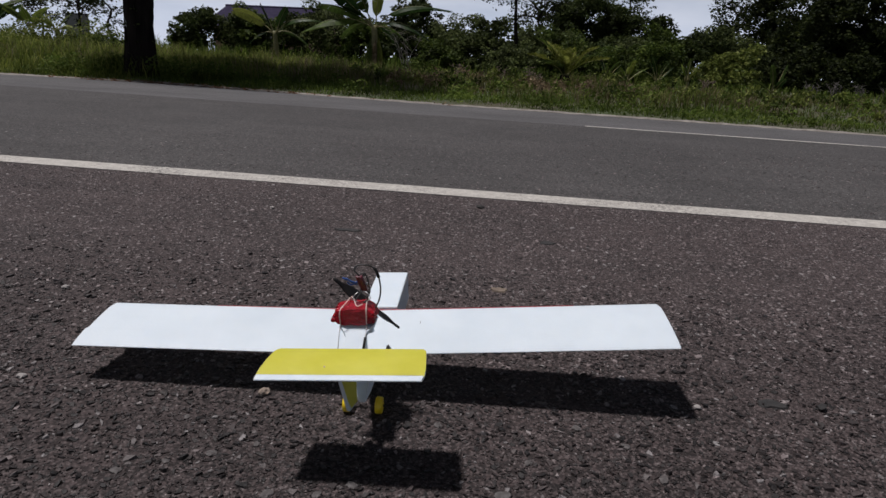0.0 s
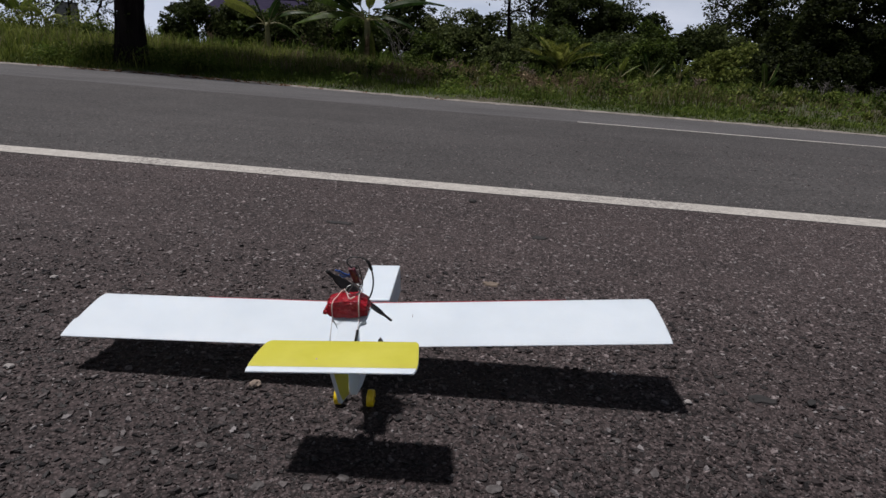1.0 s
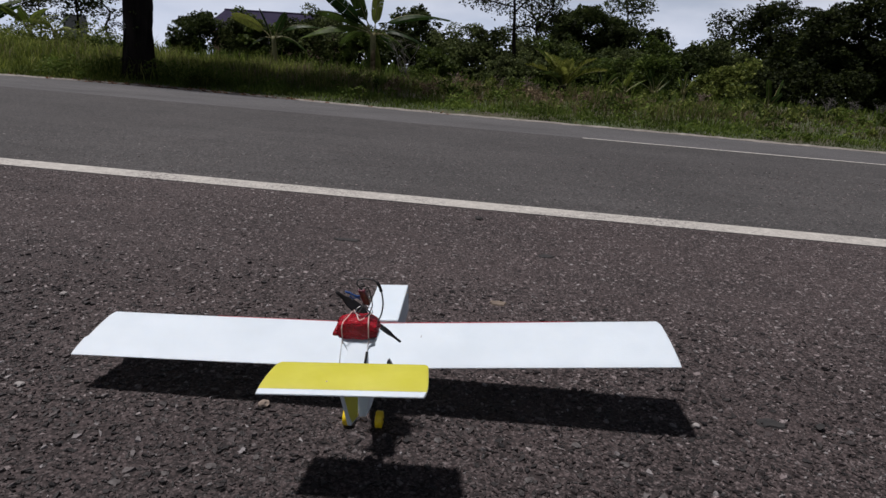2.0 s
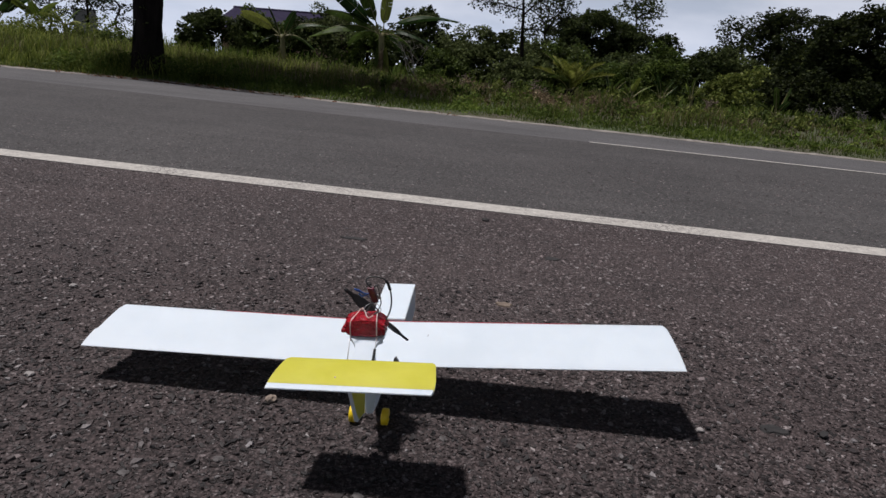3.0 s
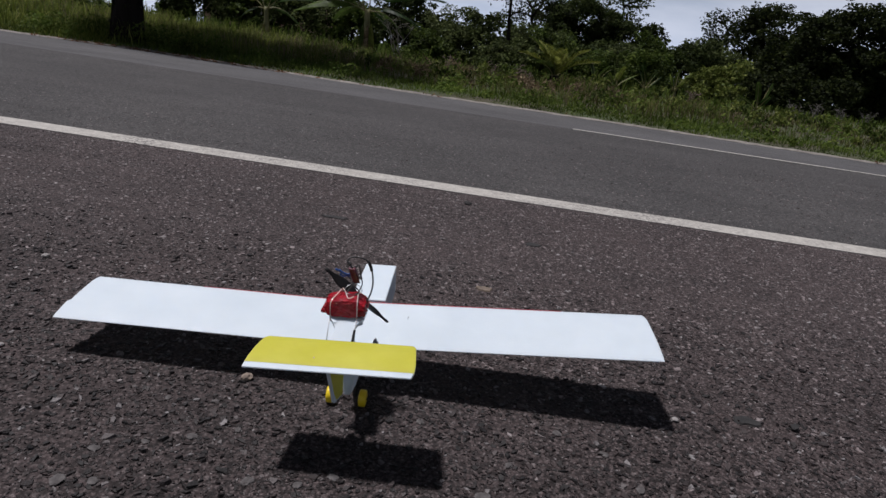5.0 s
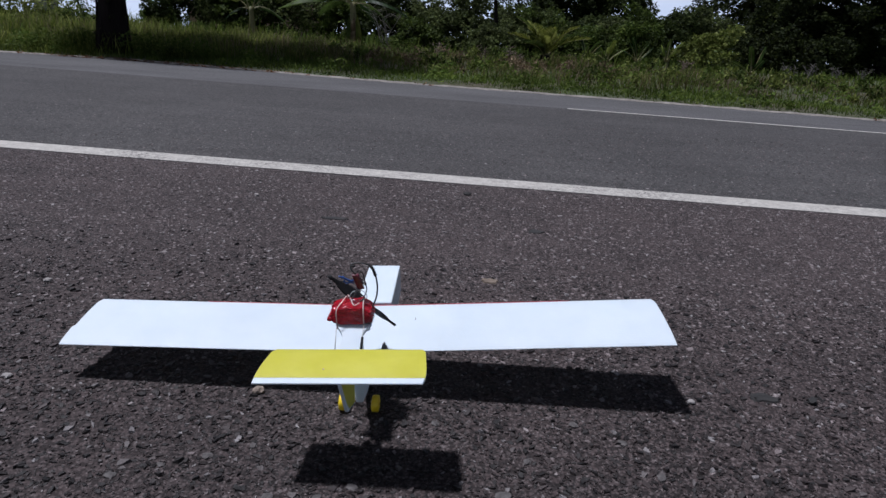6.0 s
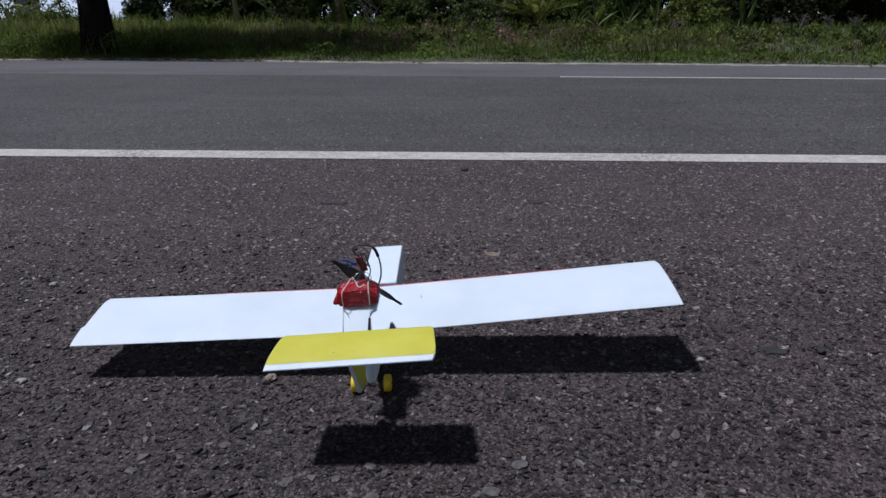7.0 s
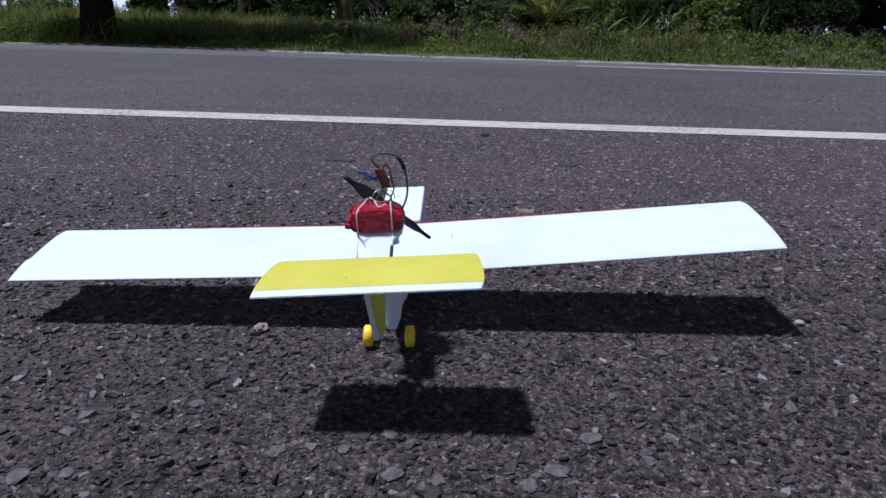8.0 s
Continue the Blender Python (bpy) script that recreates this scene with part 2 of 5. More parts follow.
LEAF_LIGHT = leaf_mat("yellow green leaves", (0.06, 0.085, 0.018), (0.12, 0.15, 0.03), (0.2, 0.22, 0.06), 0.55)
LEAF_BANANA = leaf_mat("banana leaves", (0.012, 0.028, 0.008), (0.023, 0.046, 0.011), (0.062, 0.094, 0.02), 0.4, True, patch=3.0, sway=1.0)
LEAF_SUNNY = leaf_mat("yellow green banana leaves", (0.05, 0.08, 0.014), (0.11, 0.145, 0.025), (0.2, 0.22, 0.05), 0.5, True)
GRASS = leaf_mat("verge grass blades", (0.05, 0.082, 0.013), (0.074, 0.112, 0.018), (0.125, 0.155, 0.034), 0.7, patch=1.4, sway=1.1)
GRASS_OLD = leaf_mat("browning grass blades", (0.07, 0.068, 0.022), (0.105, 0.096, 0.036), (0.165, 0.148, 0.062), 0.7, patch=1.4)
LITTER = leaf_mat("fallen leaves", (0.07, 0.03, 0.014), (0.16, 0.075, 0.035), (0.3, 0.17, 0.09), 0.8)
DRY_WEED = leaf_mat("dry weeds", (0.08, 0.058, 0.032), (0.15, 0.112, 0.068), (0.26, 0.2, 0.13), 0.8, patch=2.0)
# brighter grass for the left verge: the sunlight there is put into its colour
GRASS_SUNNY = leaf_mat("sunny yellow green grass", (0.068, 0.096, 0.017), (0.14, 0.172, 0.03), (0.235, 0.255, 0.066), 0.65)
SEED = leaf_mat("seed heads", (0.13, 0.095, 0.07), (0.18, 0.135, 0.1), (0.25, 0.195, 0.15), 0.8)


def soil_mat():
    m = Mat("verge soil", 0.95)
    c = m.ramp(m.noise(6, 6), (0.3, (0.032, 0.03, 0.016)), (0.7, (0.075, 0.062, 0.036)))
    g = m.ramp(m.noise(1.3, 5), (0.35, 0.0), (0.6, 0.85))
    m.colour(m.mix(g, c, (0.04, 0.06, 0.018)))
    return m.bump(m.noise(20, 6), 0.8, 0.03).m


SOIL = soil_mat()
SAND = simple("sandy road edge", (0.125, 0.112, 0.096), (0.25, 0.232, 0.205), 14, 0.95, 7, 0.8, 0.01)


# ---- mesh helpers ----
def smooth(me):
    me.shade_smooth()
    return me


def part(name, bm, mat, parent=None, label="", flat=False):
    """One bmesh as one object, under a thing or a part."""
    me = bpy.data.meshes.new(name)
    bm.to_mesh(me)
    bm.free()
    if not flat:
        me.shade_smooth()
    me.materials.append(mat)
    ob = new(name, me)
    if parent is not None:
        ob.parent = parent
    if label:
        ob["label"] = label
    return ob


def arrays(name, verts, groups, mat, parent=None, label=""):
    """One mesh from numpy arrays: verts (n, 3) and face groups (m, k)."""
    me = bpy.data.meshes.new(name)
    me.vertices.add(len(verts))
    me.vertices.foreach_set("co", np.asarray(verts, np.float32).ravel())
    sizes = np.concatenate([np.full(len(g), g.shape[1], np.int32) for g in groups])
    loops = np.concatenate([np.asarray(g, np.int32).ravel() for g in groups])
    me.loops.add(len(loops))
    me.loops.foreach_set("vertex_index", loops)
    me.polygons.add(len(sizes))
    me.polygons.foreach_set("loop_start", np.concatenate([[0], np.cumsum(sizes)[:-1]]).astype(np.int32))
    me.update(calc_edges=True)
    me.validate()
    me.shade_flat()
    me.materials.append(mat)
    ob = new(name, me)
    if parent is not None:
        ob.parent = parent
    if label:
        ob["label"] = label
    return ob


def box(bm, lo, hi, bevel=0.0, seg=2):
    made = bmesh.ops.create_cube(bm, size=1.0)["verts"]
    lo, hi = Vector(lo), Vector(hi)
    for v in made:
        v.co = Vector([(lo[i] + hi[i]) / 2 + v.co[i] * (hi[i] - lo[i]) for i in range(3)])
    if bevel:
        edges = list({e for v in made for e in v.link_edges})
        bmesh.ops.bevel(bm, geom=edges, offset=bevel, segments=seg, affect="EDGES", profile=0.6)
    return bm


def tube(bm, pts, radii, sides=8):
    """A tapered tube along points, with closed ends."""
    pts = [Vector(p) for p in pts]
    if not isinstance(radii, (list, tuple)):
        radii = [radii] * len(pts)
    rings, ref = [], None
    for i, p in enumerate(pts):
        d = (pts[min(i + 1, len(pts) - 1)] - pts[max(i - 1, 0)]).normalized()
        if ref is None:
            ref = Vector((1, 0, 0)) if abs(d.x) < 0.8 else Vector((0, 1, 0))
        a = (ref - d * ref.dot(d)).normalized()
        ref = a
        b = d.cross(a)
        rings.append([bm.verts.new(p + radii[i] * (math.cos(t) * a + math.sin(t) * b)) for t in
                      [2 * math.pi * k / sides for k in range(sides)]])
    for r0, r1 in zip(rings, rings[1:]):
        for k in range(sides):
            bm.faces.new((r0[k], r0[(k + 1) % sides], r1[(k + 1) % sides], r1[k]))
    bm.faces.new(rings[0][::-1]), bm.faces.new(rings[-1])
    return bm


def bend(pts, n=6):
    """A smooth line through a few points."""
    p = [Vector(q) for q in pts]
    p = [2 * p[0] - p[1]] + p + [2 * p[-1] - p[-2]]
    out = []
    for i in range(1, len(p) - 2):
        for k in range(n):
            t = k / n
            a, b, c, d = p[i - 1:i + 3]
            out.append(0.5 * (2 * b + (c - a) * t + (2 * a - 5 * b + 4 * c - d) * t * t + (3 * b - a - 3 * c + d) * t ** 3))
    return out + [p[-2]]


def thing(name, m, label, category, group="", kind=""):
    ob = new(name)
    ob.empty_display_size = 0.05
    ob.matrix_world = m
    return tagged(ob, label, category, group, kind)


# ---- ground, road ----
def road_edge(x):
    """How far ahead the verge begins."""
    return 8.40 - 0.13 * max(-5.0, min(x, 12)) - 0.1 * math.exp(-((x + 1.4) / 1.8) ** 2)


def far_line(x):
    return 5.45 - 0.075 * max(-12, min(x, 12))


def land(x, y):
    """Height of the land beyond the road."""
    e = road_edge(x)
    if y < e - 0.2:
        return -0.45
    s = y - e
    left = min(max((-x - 5.0) / 6.0, 0), 1)
    down = -1.3 * (min(max((s - 4.0) / 26.0, 0), 1) ** 1.2)
    down -= 0.045 * max(y - 32.0, 0)
    rise = 0.12 * left * min(max(s - 0.5, 0) / 2.5, 1)
    wave = 0.05 * noise.noise((x * 0.6, y * 0.6, 3.0)) * min(max(s, 0), 1)
    return -0.275 + 0.02 * min(max(s + 0.1, 0) / 0.4, 1) + down + rise + wave


def build_ground():
    xs = np.unique(np.concatenate([np.linspace(-30, 30, 121), [-2500, -900, -300, -120, -60, 60, 120, 300, 900, 2500]]))
    ys = np.unique(np.concatenate([[-2500, -900, -300, -100, -40, -10, 0, 4], np.linspace(5, 14, 91), np.linspace(14.5, 40, 40), [50, 70, 120, 300, 900, 2500]]))
    v = np.array([[x, y, land(x, y)] for y in ys for x in xs])
    nx = len(xs)
    j, i = np.meshgrid(np.arange(len(ys) - 1), np.arange(nx - 1), indexing="ij")
    a = (j * nx + i).ravel()
    ob = arrays("ground", v, [np.stack([a, a + 1, a + nx + 1, a + nx], 1)], SOIL)
    smooth(ob.data)
    return tagged(ob, "grassy soil sloping away behind the road verge", "ground", kind="structure")


build_ground()


def strip(name, xs, lines, mat, label, category, thick=0.3):
    """A slab along the road, through lines that give y and z at each x."""
    bm = bmesh.new()
    rows = []
    for x in xs:
        top = [Vector((x, *f(x))) for f in lines]
        rows.append([bm.verts.new(p) for p in top] + [bm.verts.new(p - Vector((0, 0, thick))) for p in reversed(top)])
    m = len(rows[0])
    for a, b in zip(rows, rows[1:]):
        for k in range(m):
            bm.faces.new((a[k], b[k], b[(k + 1) % m], a[(k + 1) % m]))
    bm.faces.new(rows[0]), bm.faces.new(rows[-1][::-1])
    bmesh.ops.recalc_face_normals(bm, faces=bm.faces)
    ob = part(name, bm, mat, flat=True)
    return tagged(ob, label, category, kind="structure")


LONG = [-400, -120, -40, -20, -12, -8, -6, -5, -4, -3, -2, -1, 0, 1, 2, 3, 4, 6, 8, 12, 20, 40, 120, 400]
EDGE_Z, FAR_Z, MID = -0.265, -0.042, 2.80
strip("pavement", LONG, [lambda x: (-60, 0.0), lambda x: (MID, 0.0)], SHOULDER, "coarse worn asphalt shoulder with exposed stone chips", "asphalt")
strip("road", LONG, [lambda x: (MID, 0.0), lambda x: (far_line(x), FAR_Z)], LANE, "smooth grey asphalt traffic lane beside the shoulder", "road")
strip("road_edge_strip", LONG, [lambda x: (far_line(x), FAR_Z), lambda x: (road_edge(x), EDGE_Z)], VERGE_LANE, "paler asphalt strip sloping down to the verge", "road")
strip("edge_line", LONG, [lambda x: (MID - 0.082, 0.003), lambda x: (MID, 0.004), lambda x: (MID + 0.034, 0.003)], PAINT, "worn white painted line on the asphalt", "road marking", 0.006)
strip("far_line", [0.45, 1, 2, 3, 4, 6, 8, 12], [lambda x: (far_line(x) - 0.035, FAR_Z + 0.004), lambda x: (far_line(x), FAR_Z + 0.0035), lambda x: (far_line(x) + 0.03, FAR_Z + 0.0005)], PAINT, "thin worn white line near the far road edge", "road marking", 0.008)


def build_sand():
    bm = bmesh.new()
    rng = random.Random(5)
    rows = []
    for i in range(260):
        x = -13 + i * 0.1
        e = road_edge(x)
        rows.append([bm.verts.new((x, e - 0.02 - 0.05 * rng.random(), EDGE_Z + 0.005)), bm.verts.new((x, e + 0.02, EDGE_Z + 0.012 + 0.01 * rng.random())), bm.verts.new((x, e + 0.07 + 0.09 * rng.random(), EDGE_Z + 0.0))])
    for a, b in zip(rows, rows[1:]):
        for k in range(2):
            bm.faces.new((a[k], b[k], b[k + 1], a[k + 1]))
    bmesh.ops.recalc_face_normals(bm, faces=bm.faces)
    return tagged(part("sand_edge", bm, SAND), "pale sandy strip where asphalt meets grass", "sand", kind="structure")


build_sand()

# ---- the model aeroplane ----
ROLL = -3.6
PLANE_AT = pose(-0.121, 1.186, 0.0, 0, 0, 5.2)
plane = thing("model_airplane", PLANE_AT, "white foam model aeroplane with yellow tail standing on asphalt", "model airplane")
TILTED = pose(0, 0, 0.0018, 0, ROLL, 0)


def plane_part(name, bm, mat, label="", parent=None, flat=False, lean=True):
    if lean:
        bm.transform(TILTED)
    return part(name, bm, mat, parent if parent is not None else plane, label, flat)


def panel(bm, half, y0, y1, z0, z1, camber, thick, cut, notch=0.0, n=14, dihedral=0.0, span_n=24, tail=0.0):
    """A cambered foam panel from trailing (y0, z0) to leading edge (y1, z1), with rounded corners at the leading tips."""
    def at(s, u):
        # u: 0 trailing, 1 leading; tips draw in towards the leading edge
        half_u = half - 0.006 * u - cut * max(0, (u - 0.86) / 0.14) ** 2
        if s > 0:
            half_u -= tail * max(0, (0.3 - u) / 0.3) ** 1.8
        if s < 0:
            half_u -= notch * (1 if u > 0.36 else 0)
        x = s * half_u
        z = z0 + (z1 - z0) * u + camber * 4 * (u ** 0.8) * (1 - u ** 0.8) + dihedral * abs(s) ** 1.1
        return Vector((x, y0 + (y1 - y0) * u, z))
    top, low = [], []
    for i in range(span_n + 1):
        s = -1 + 2 * i / span_n
        top.append([bm.verts.new(at(s, k / n)) for k in range(n + 1)])
        low.append([bm.verts.new(at(s, k / n) - Vector((0, 0, thick * (0.4 if k in (0, n) else 1)))) for k in range(n + 1)])
    for i in range(span_n):
        for k in range(n):
            bm.faces.new((top[i][k], top[i + 1][k], top[i + 1][k + 1], top[i][k + 1]))
            bm.faces.new((low[i][k], low[i][k + 1], low[i + 1][k + 1], low[i + 1][k]))
        for k in (0, n):
            bm.faces.new((top[i][k], low[i][k], low[i + 1][k], top[i + 1][k]))
    for i in (0, span_n):
        for k in range(n):
            bm.faces.new((top[i][k], top[i][k + 1], low[i][k + 1], low[i][k]))
    bmesh.ops.recalc_face_normals(bm, faces=bm.faces)
    return bm


# wing: one metre across, 13 cm deep
wing = plane_part("wing", panel(bmesh.new(), 0.505, 0.051, 0.181, 0.0755, 0.0995, 0.0042, 0.0028, 0.005, 0.004, n=22, dihedral=0.0135), FOAM, flat=True)


def leading_tape():
    bm = bmesh.new()
    pts = []
    for i in range(25):
        s = -0.6 + 1.3 * i / 24
        pts.append((s * 0.5, 0.1822, 0.0973 + 0.0135 * abs(s) ** 1.1))
    return tube(bm, pts, 0.0029, 8)


plane_part("leading_edge_tape", leading_tape(), REDTAPE, "red tape along the wing edge", parent=wing)

# stabiliser: yellow upper skin, white trailing strip
stab = plane_part("stabilizer", panel(bmesh.new(), 0.1135, -0.175, -0.083, 0.1505, 0.1505, 0.004, 0.0045, 0.0045, tail=0.006), FOAM, "white foam tailplane", flat=True)


def stab_skin():
    bm = bmesh.new()
    panel(bm, 0.1131, -0.167, -0.0835, 0.1522, 0.1511, 0.0037, 0.0009, 0.0043, span_n=20, tail=0.0025)
    return bm


plane_part("yellow_skin", stab_skin(), YELLOW, "yellow painted upper skin", parent=stab, flat=True)


def fin_mesh(shift0, shift1, inset=0.0):
    """The fin, its rudder turned aside: corners from the rear top round to the rear foot."""
    bm = bmesh.new()
    prof = [(-0.0050, -0.151 + inset, 0.1455), (0.0075, -0.098, 0.1455), (0.0010, -0.076, 0.060 + inset), (-0.0055, -0.098 + inset, 0.058 + inset)]
    side = Vector((0.95, -0.3, 0))
    a = [bm.verts.new(Vector(p) + side * shift0) for p in prof]
    b = [bm.verts.new(Vector(p) + side * shift1) for p in prof]
    for k in range(4):
        bm.faces.new((a[k], a[(k + 1) % 4], b[(k + 1) % 4], b[k]))
    bm.faces.new(a[::-1]), bm.faces.new(b)
    bmesh.ops.recalc_face_normals(bm, faces=bm.faces)
    return bm


fin = plane_part("fin", fin_mesh(-0.005, 0.0), FOAM, "white foam fin under the tail", flat=True)
plane_part("yellow_side", fin_mesh(0.0, 0.0008, 0.002), YELLOW, "yellow painted fin side", parent=fin, flat=True)


def loft(sections):
    """A body through sections of y, half width above, half width below, z below, z above and middle."""
    bm = bmesh.new()
    rings = []
    for y, wt, wb, zb, zt, cx in sections:
        r = min(wt, wb) * 0.18
        rings.append([bm.verts.new((cx + x, y, z)) for x, z in
                      ((-wb + r, zb), (wb - r, zb), (wb, zb + r), (wt, zt - r), (wt - r, zt), (-wt + r, zt), (-wt, zt - r), (-wb, zb + r))])
    for a, b in zip(rings, rings[1:]):
        for k in range(8):
            bm.faces.new((a[k], a[(k + 1) % 8], b[(k + 1) % 8], b[k]))
    bm.faces.new(rings[0][::-1]), bm.faces.new(rings[-1])
    bmesh.ops.recalc_face_normals(bm, faces=bm.faces)
    return bm


body = plane_part("fuselage", loft([(-0.072, 0.014, 0.005, 0.058, 0.108, 0.008), (-0.03, 0.015, 0.008, 0.050, 0.104, 0.006), (0.03, 0.016, 0.012, 0.040, 0.078, 0.0),
                                    (0.055, 0.02, 0.015, 0.036, 0.070, 0.0), (0.12, 0.024, 0.022, 0.034, 0.085, 0.0), (0.2, 0.027, 0.026, 0.036, 0.07, 0.0), (0.3, 0.026, 0.024, 0.044, 0.066, 0.0)]), FOAM, "white foam fuselage", flat=True)
plane_part("pylon", loft([(-0.012, 0.007, 0.006, 0.078, 0.149, -0.006), (0.034, 0.008, 0.007, 0.07, 0.150, -0.006)]), FOAM, "white foam post under the deck", flat=True)
plane_part("tail_boom", loft([(-0.09, 0.004, 0.003, 0.132, 0.146, -0.004), (-0.06, 0.005, 0.004, 0.105, 0.122, -0.006), (0.0, 0.007, 0.006, 0.098, 0.140, -0.006)]), FOAM, "white foam tail boom", flat=True)
bm = bmesh.new()
box(bm, (-0.031, 0.186, 0.048), (0.032, 0.372, 0.1045), 0.0012, 1)
plane_part("nose_box", bm, FOAM, "white foam nose box", flat=True)


def deck_mesh():
    """The waisted top board between battery and tail."""
    bm = bmesh.new()
    prof = [(-0.062, 0.024), (-0.052, 0.0235), (-0.046, 0.0205), (-0.040, 0.0168), (-0.034, 0.0147), (-0.028, 0.0142), (-0.022, 0.0156), (-0.016, 0.0192), (-0.010, 0.0240), (-0.004, 0.027), (0.036, 0.027)]
    fine = []
    for a, b in zip(prof, prof[1:]):
        fine += [(a[0] + (b[0] - a[0]) * k / 3, a[1] + (b[1] - a[1]) * k / 3) for k in range(3)]
    fine.append(prof[-1])
    top, low = [], []
    for y, w in fine:
        z = 0.1535 + 0.62 * min(y + 0.008, 0.0)
        top.append([bm.verts.new((-0.006 + s * w, y, z)) for s in (-1, 1)])
        low.append([bm.verts.new((-0.006 + s * w, y, z - 0.005)) for s in (-1, 1)])
    for i in range(len(fine) - 1):
        bm.faces.new((top[i][0], top[i][1], top[i + 1][1], top[i + 1][0]))
        bm.faces.new((low[i][0], low[i + 1][0], low[i + 1][1], low[i][1]))
        bm.faces.new((top[i][0], top[i + 1][0], low[i + 1][0], low[i][0]))
        bm.faces.new((top[i][1], low[i][1], low[i + 1][1], top[i + 1][1]))
    for i in (0, -1):
        bm.faces.new((top[i][0], low[i][0], low[i][1], top[i][1]))
    bmesh.ops.recalc_face_normals(bm, faces=bm.faces)
    return bm


plane_part("top_deck", deck_mesh(), FOAM, "waisted white foam top board", flat=True)


def battery_mesh():
    """A crumpled wrapped pack: a boxy middle, pinched and torn at one end, sagging at the other."""
    bm = bmesh.new()
    box(bm, (-0.0395, -0.012, 0.154), (0.0225, 0.032, 0.183), 0.0045, 2)
    bmesh.ops.subdivide_edges(bm, edges=bm.edges[:], cuts=4, use_grid_fill=True)
    for v in bm.verts:
        u = (v.co.x + 0.0085) / 0.031
        end = max(0, abs(u) - 0.55) / 0.45
        p = Vector((v.co.x * 60, v.co.y * 110, v.co.z * 110))
        q = p * 2.6
        crease = abs(noise.noise(p + Vector((3, 1, 0))))
        v.co += Vector((noise.noise(q), noise.noise(q + Vector((9, 0, 0))), noise.noise(q + Vector((0, 9, 0))))) * (0.0012 + 0.0026 * end)
        v.co.z -= 0.0055 * crease * (1 if v.co.z > 0.169 else -0.3)
        v.co.z -= 0.0075 * end * (1 if v.co.z > 0.17 else -0.15) * (1.0 if u > 0 else 0.55)
        v.co.y += 0.004 * end * (1 if v.co.y < 0.01 else -1)
    # torn folded flaps of wrap at one end
    for lo, hi, tilt in (((-0.0445, -0.011, 0.159), (-0.0375, 0.006, 0.165), 10), ((-0.043, -0.008, 0.168), (-0.0365, 0.010, 0.1715), -14)):
        flap = bmesh.new()
        box(flap, lo, hi, 0.0012, 1)
        bmesh.ops.rotate(flap, cent=hi, matrix=Matrix.Rotation(radians(tilt), 3, "Y"), verts=flap.verts)
        me = bpy.data.meshes.new("flap")
        flap.to_mesh(me)
        flap.free()
        bm.from_mesh(me)
        bpy.data.meshes.remove(me)
    return bm


battery = plane_part("battery", battery_mesh(), BATTERY, "red shrink-wrapped battery held by bands", flat=True)
for bx0, bx1, side in ((-0.019, -0.029, -1), (0.008, 0.0112, 1)):
    bm = bmesh.new()
    tube(bm, bend([(bx0, 0.035, 0.17), (bx0, 0.027, 0.1855), (bx0 * 0.6 + bx1 * 0.4, 0.004, 0.1855), (bx1, -0.0145, 0.180), (bx1, -0.0165, 0.156), (bx1, -0.017, 0.150)], 4), 0.0008, 6)
    plane_part("rubber_band", bm, BAND, parent=battery)
    bm = bmesh.new()
    tube(bm, [(bx1, -0.016, 0.160), (bx1, -0.026, 0.151), (bx1 - side * 0.0004, -0.040, 0.1405), (bx1 - side * 0.0012, -0.052, 0.131)], 0.0007, 6)
    plane_part("push_rod", bm, STEEL)
bm = bmesh.new()
tube(bm, bend([(0.0110, -0.034, 0.1452), (0.0106, -0.042, 0.1392), (0.0102, -0.049, 0.1340)], 3), 0.0019, 8)
plane_part("rod_end", bm, BLACK)
bm = bmesh.new()
tube(bm, bend([(-0.018, 0.03, 0.186), (-0.010, 0.008, 0.1875), (-0.004, -0.005, 0.184), (0.004, -0.001, 0.186)], 4), 0.0009, 6)
plane_part("rubber_band", bm, BAND, parent=battery)

# speed controller and its leads
bm = bmesh.new()
box(bm, (-0.0055, 0.018, 0.200), (0.0065, 0.025, 0.224), 0.0018, 3)
bmesh.ops.subdivide_edges(bm, edges=bm.edges[:], cuts=1, use_grid_fill=True)
for v in bm.verts:
    v.co += Vector((noise.noise(v.co * 160), noise.noise(v.co * 160 + Vector((5, 0, 0))), 0)) * 0.0028
    v.co.x -= (v.co.z - 0.212) * 0.3
esc = plane_part("speed_controller", bm, ESCWRAP, "dark red heat-shrunk speed controller")
for k, (px, pz) in enumerate(((-0.028, 0.2225), (-0.0225, 0.2215), (-0.021, 0.2155))):
    bm = bmesh.new()
    tube(bm, bend([(px, 0.016, pz), (px * 0.6 - 0.003, 0.018, pz - 0.005), (-0.006, 0.022, 0.208 + 0.003 * k)], 4), [0.0016] * 4 + [0.0013] * 4 + [0.0009], 8)
    plane_part("connector_lead", bm, BLUE, "blue connector lead", parent=esc)
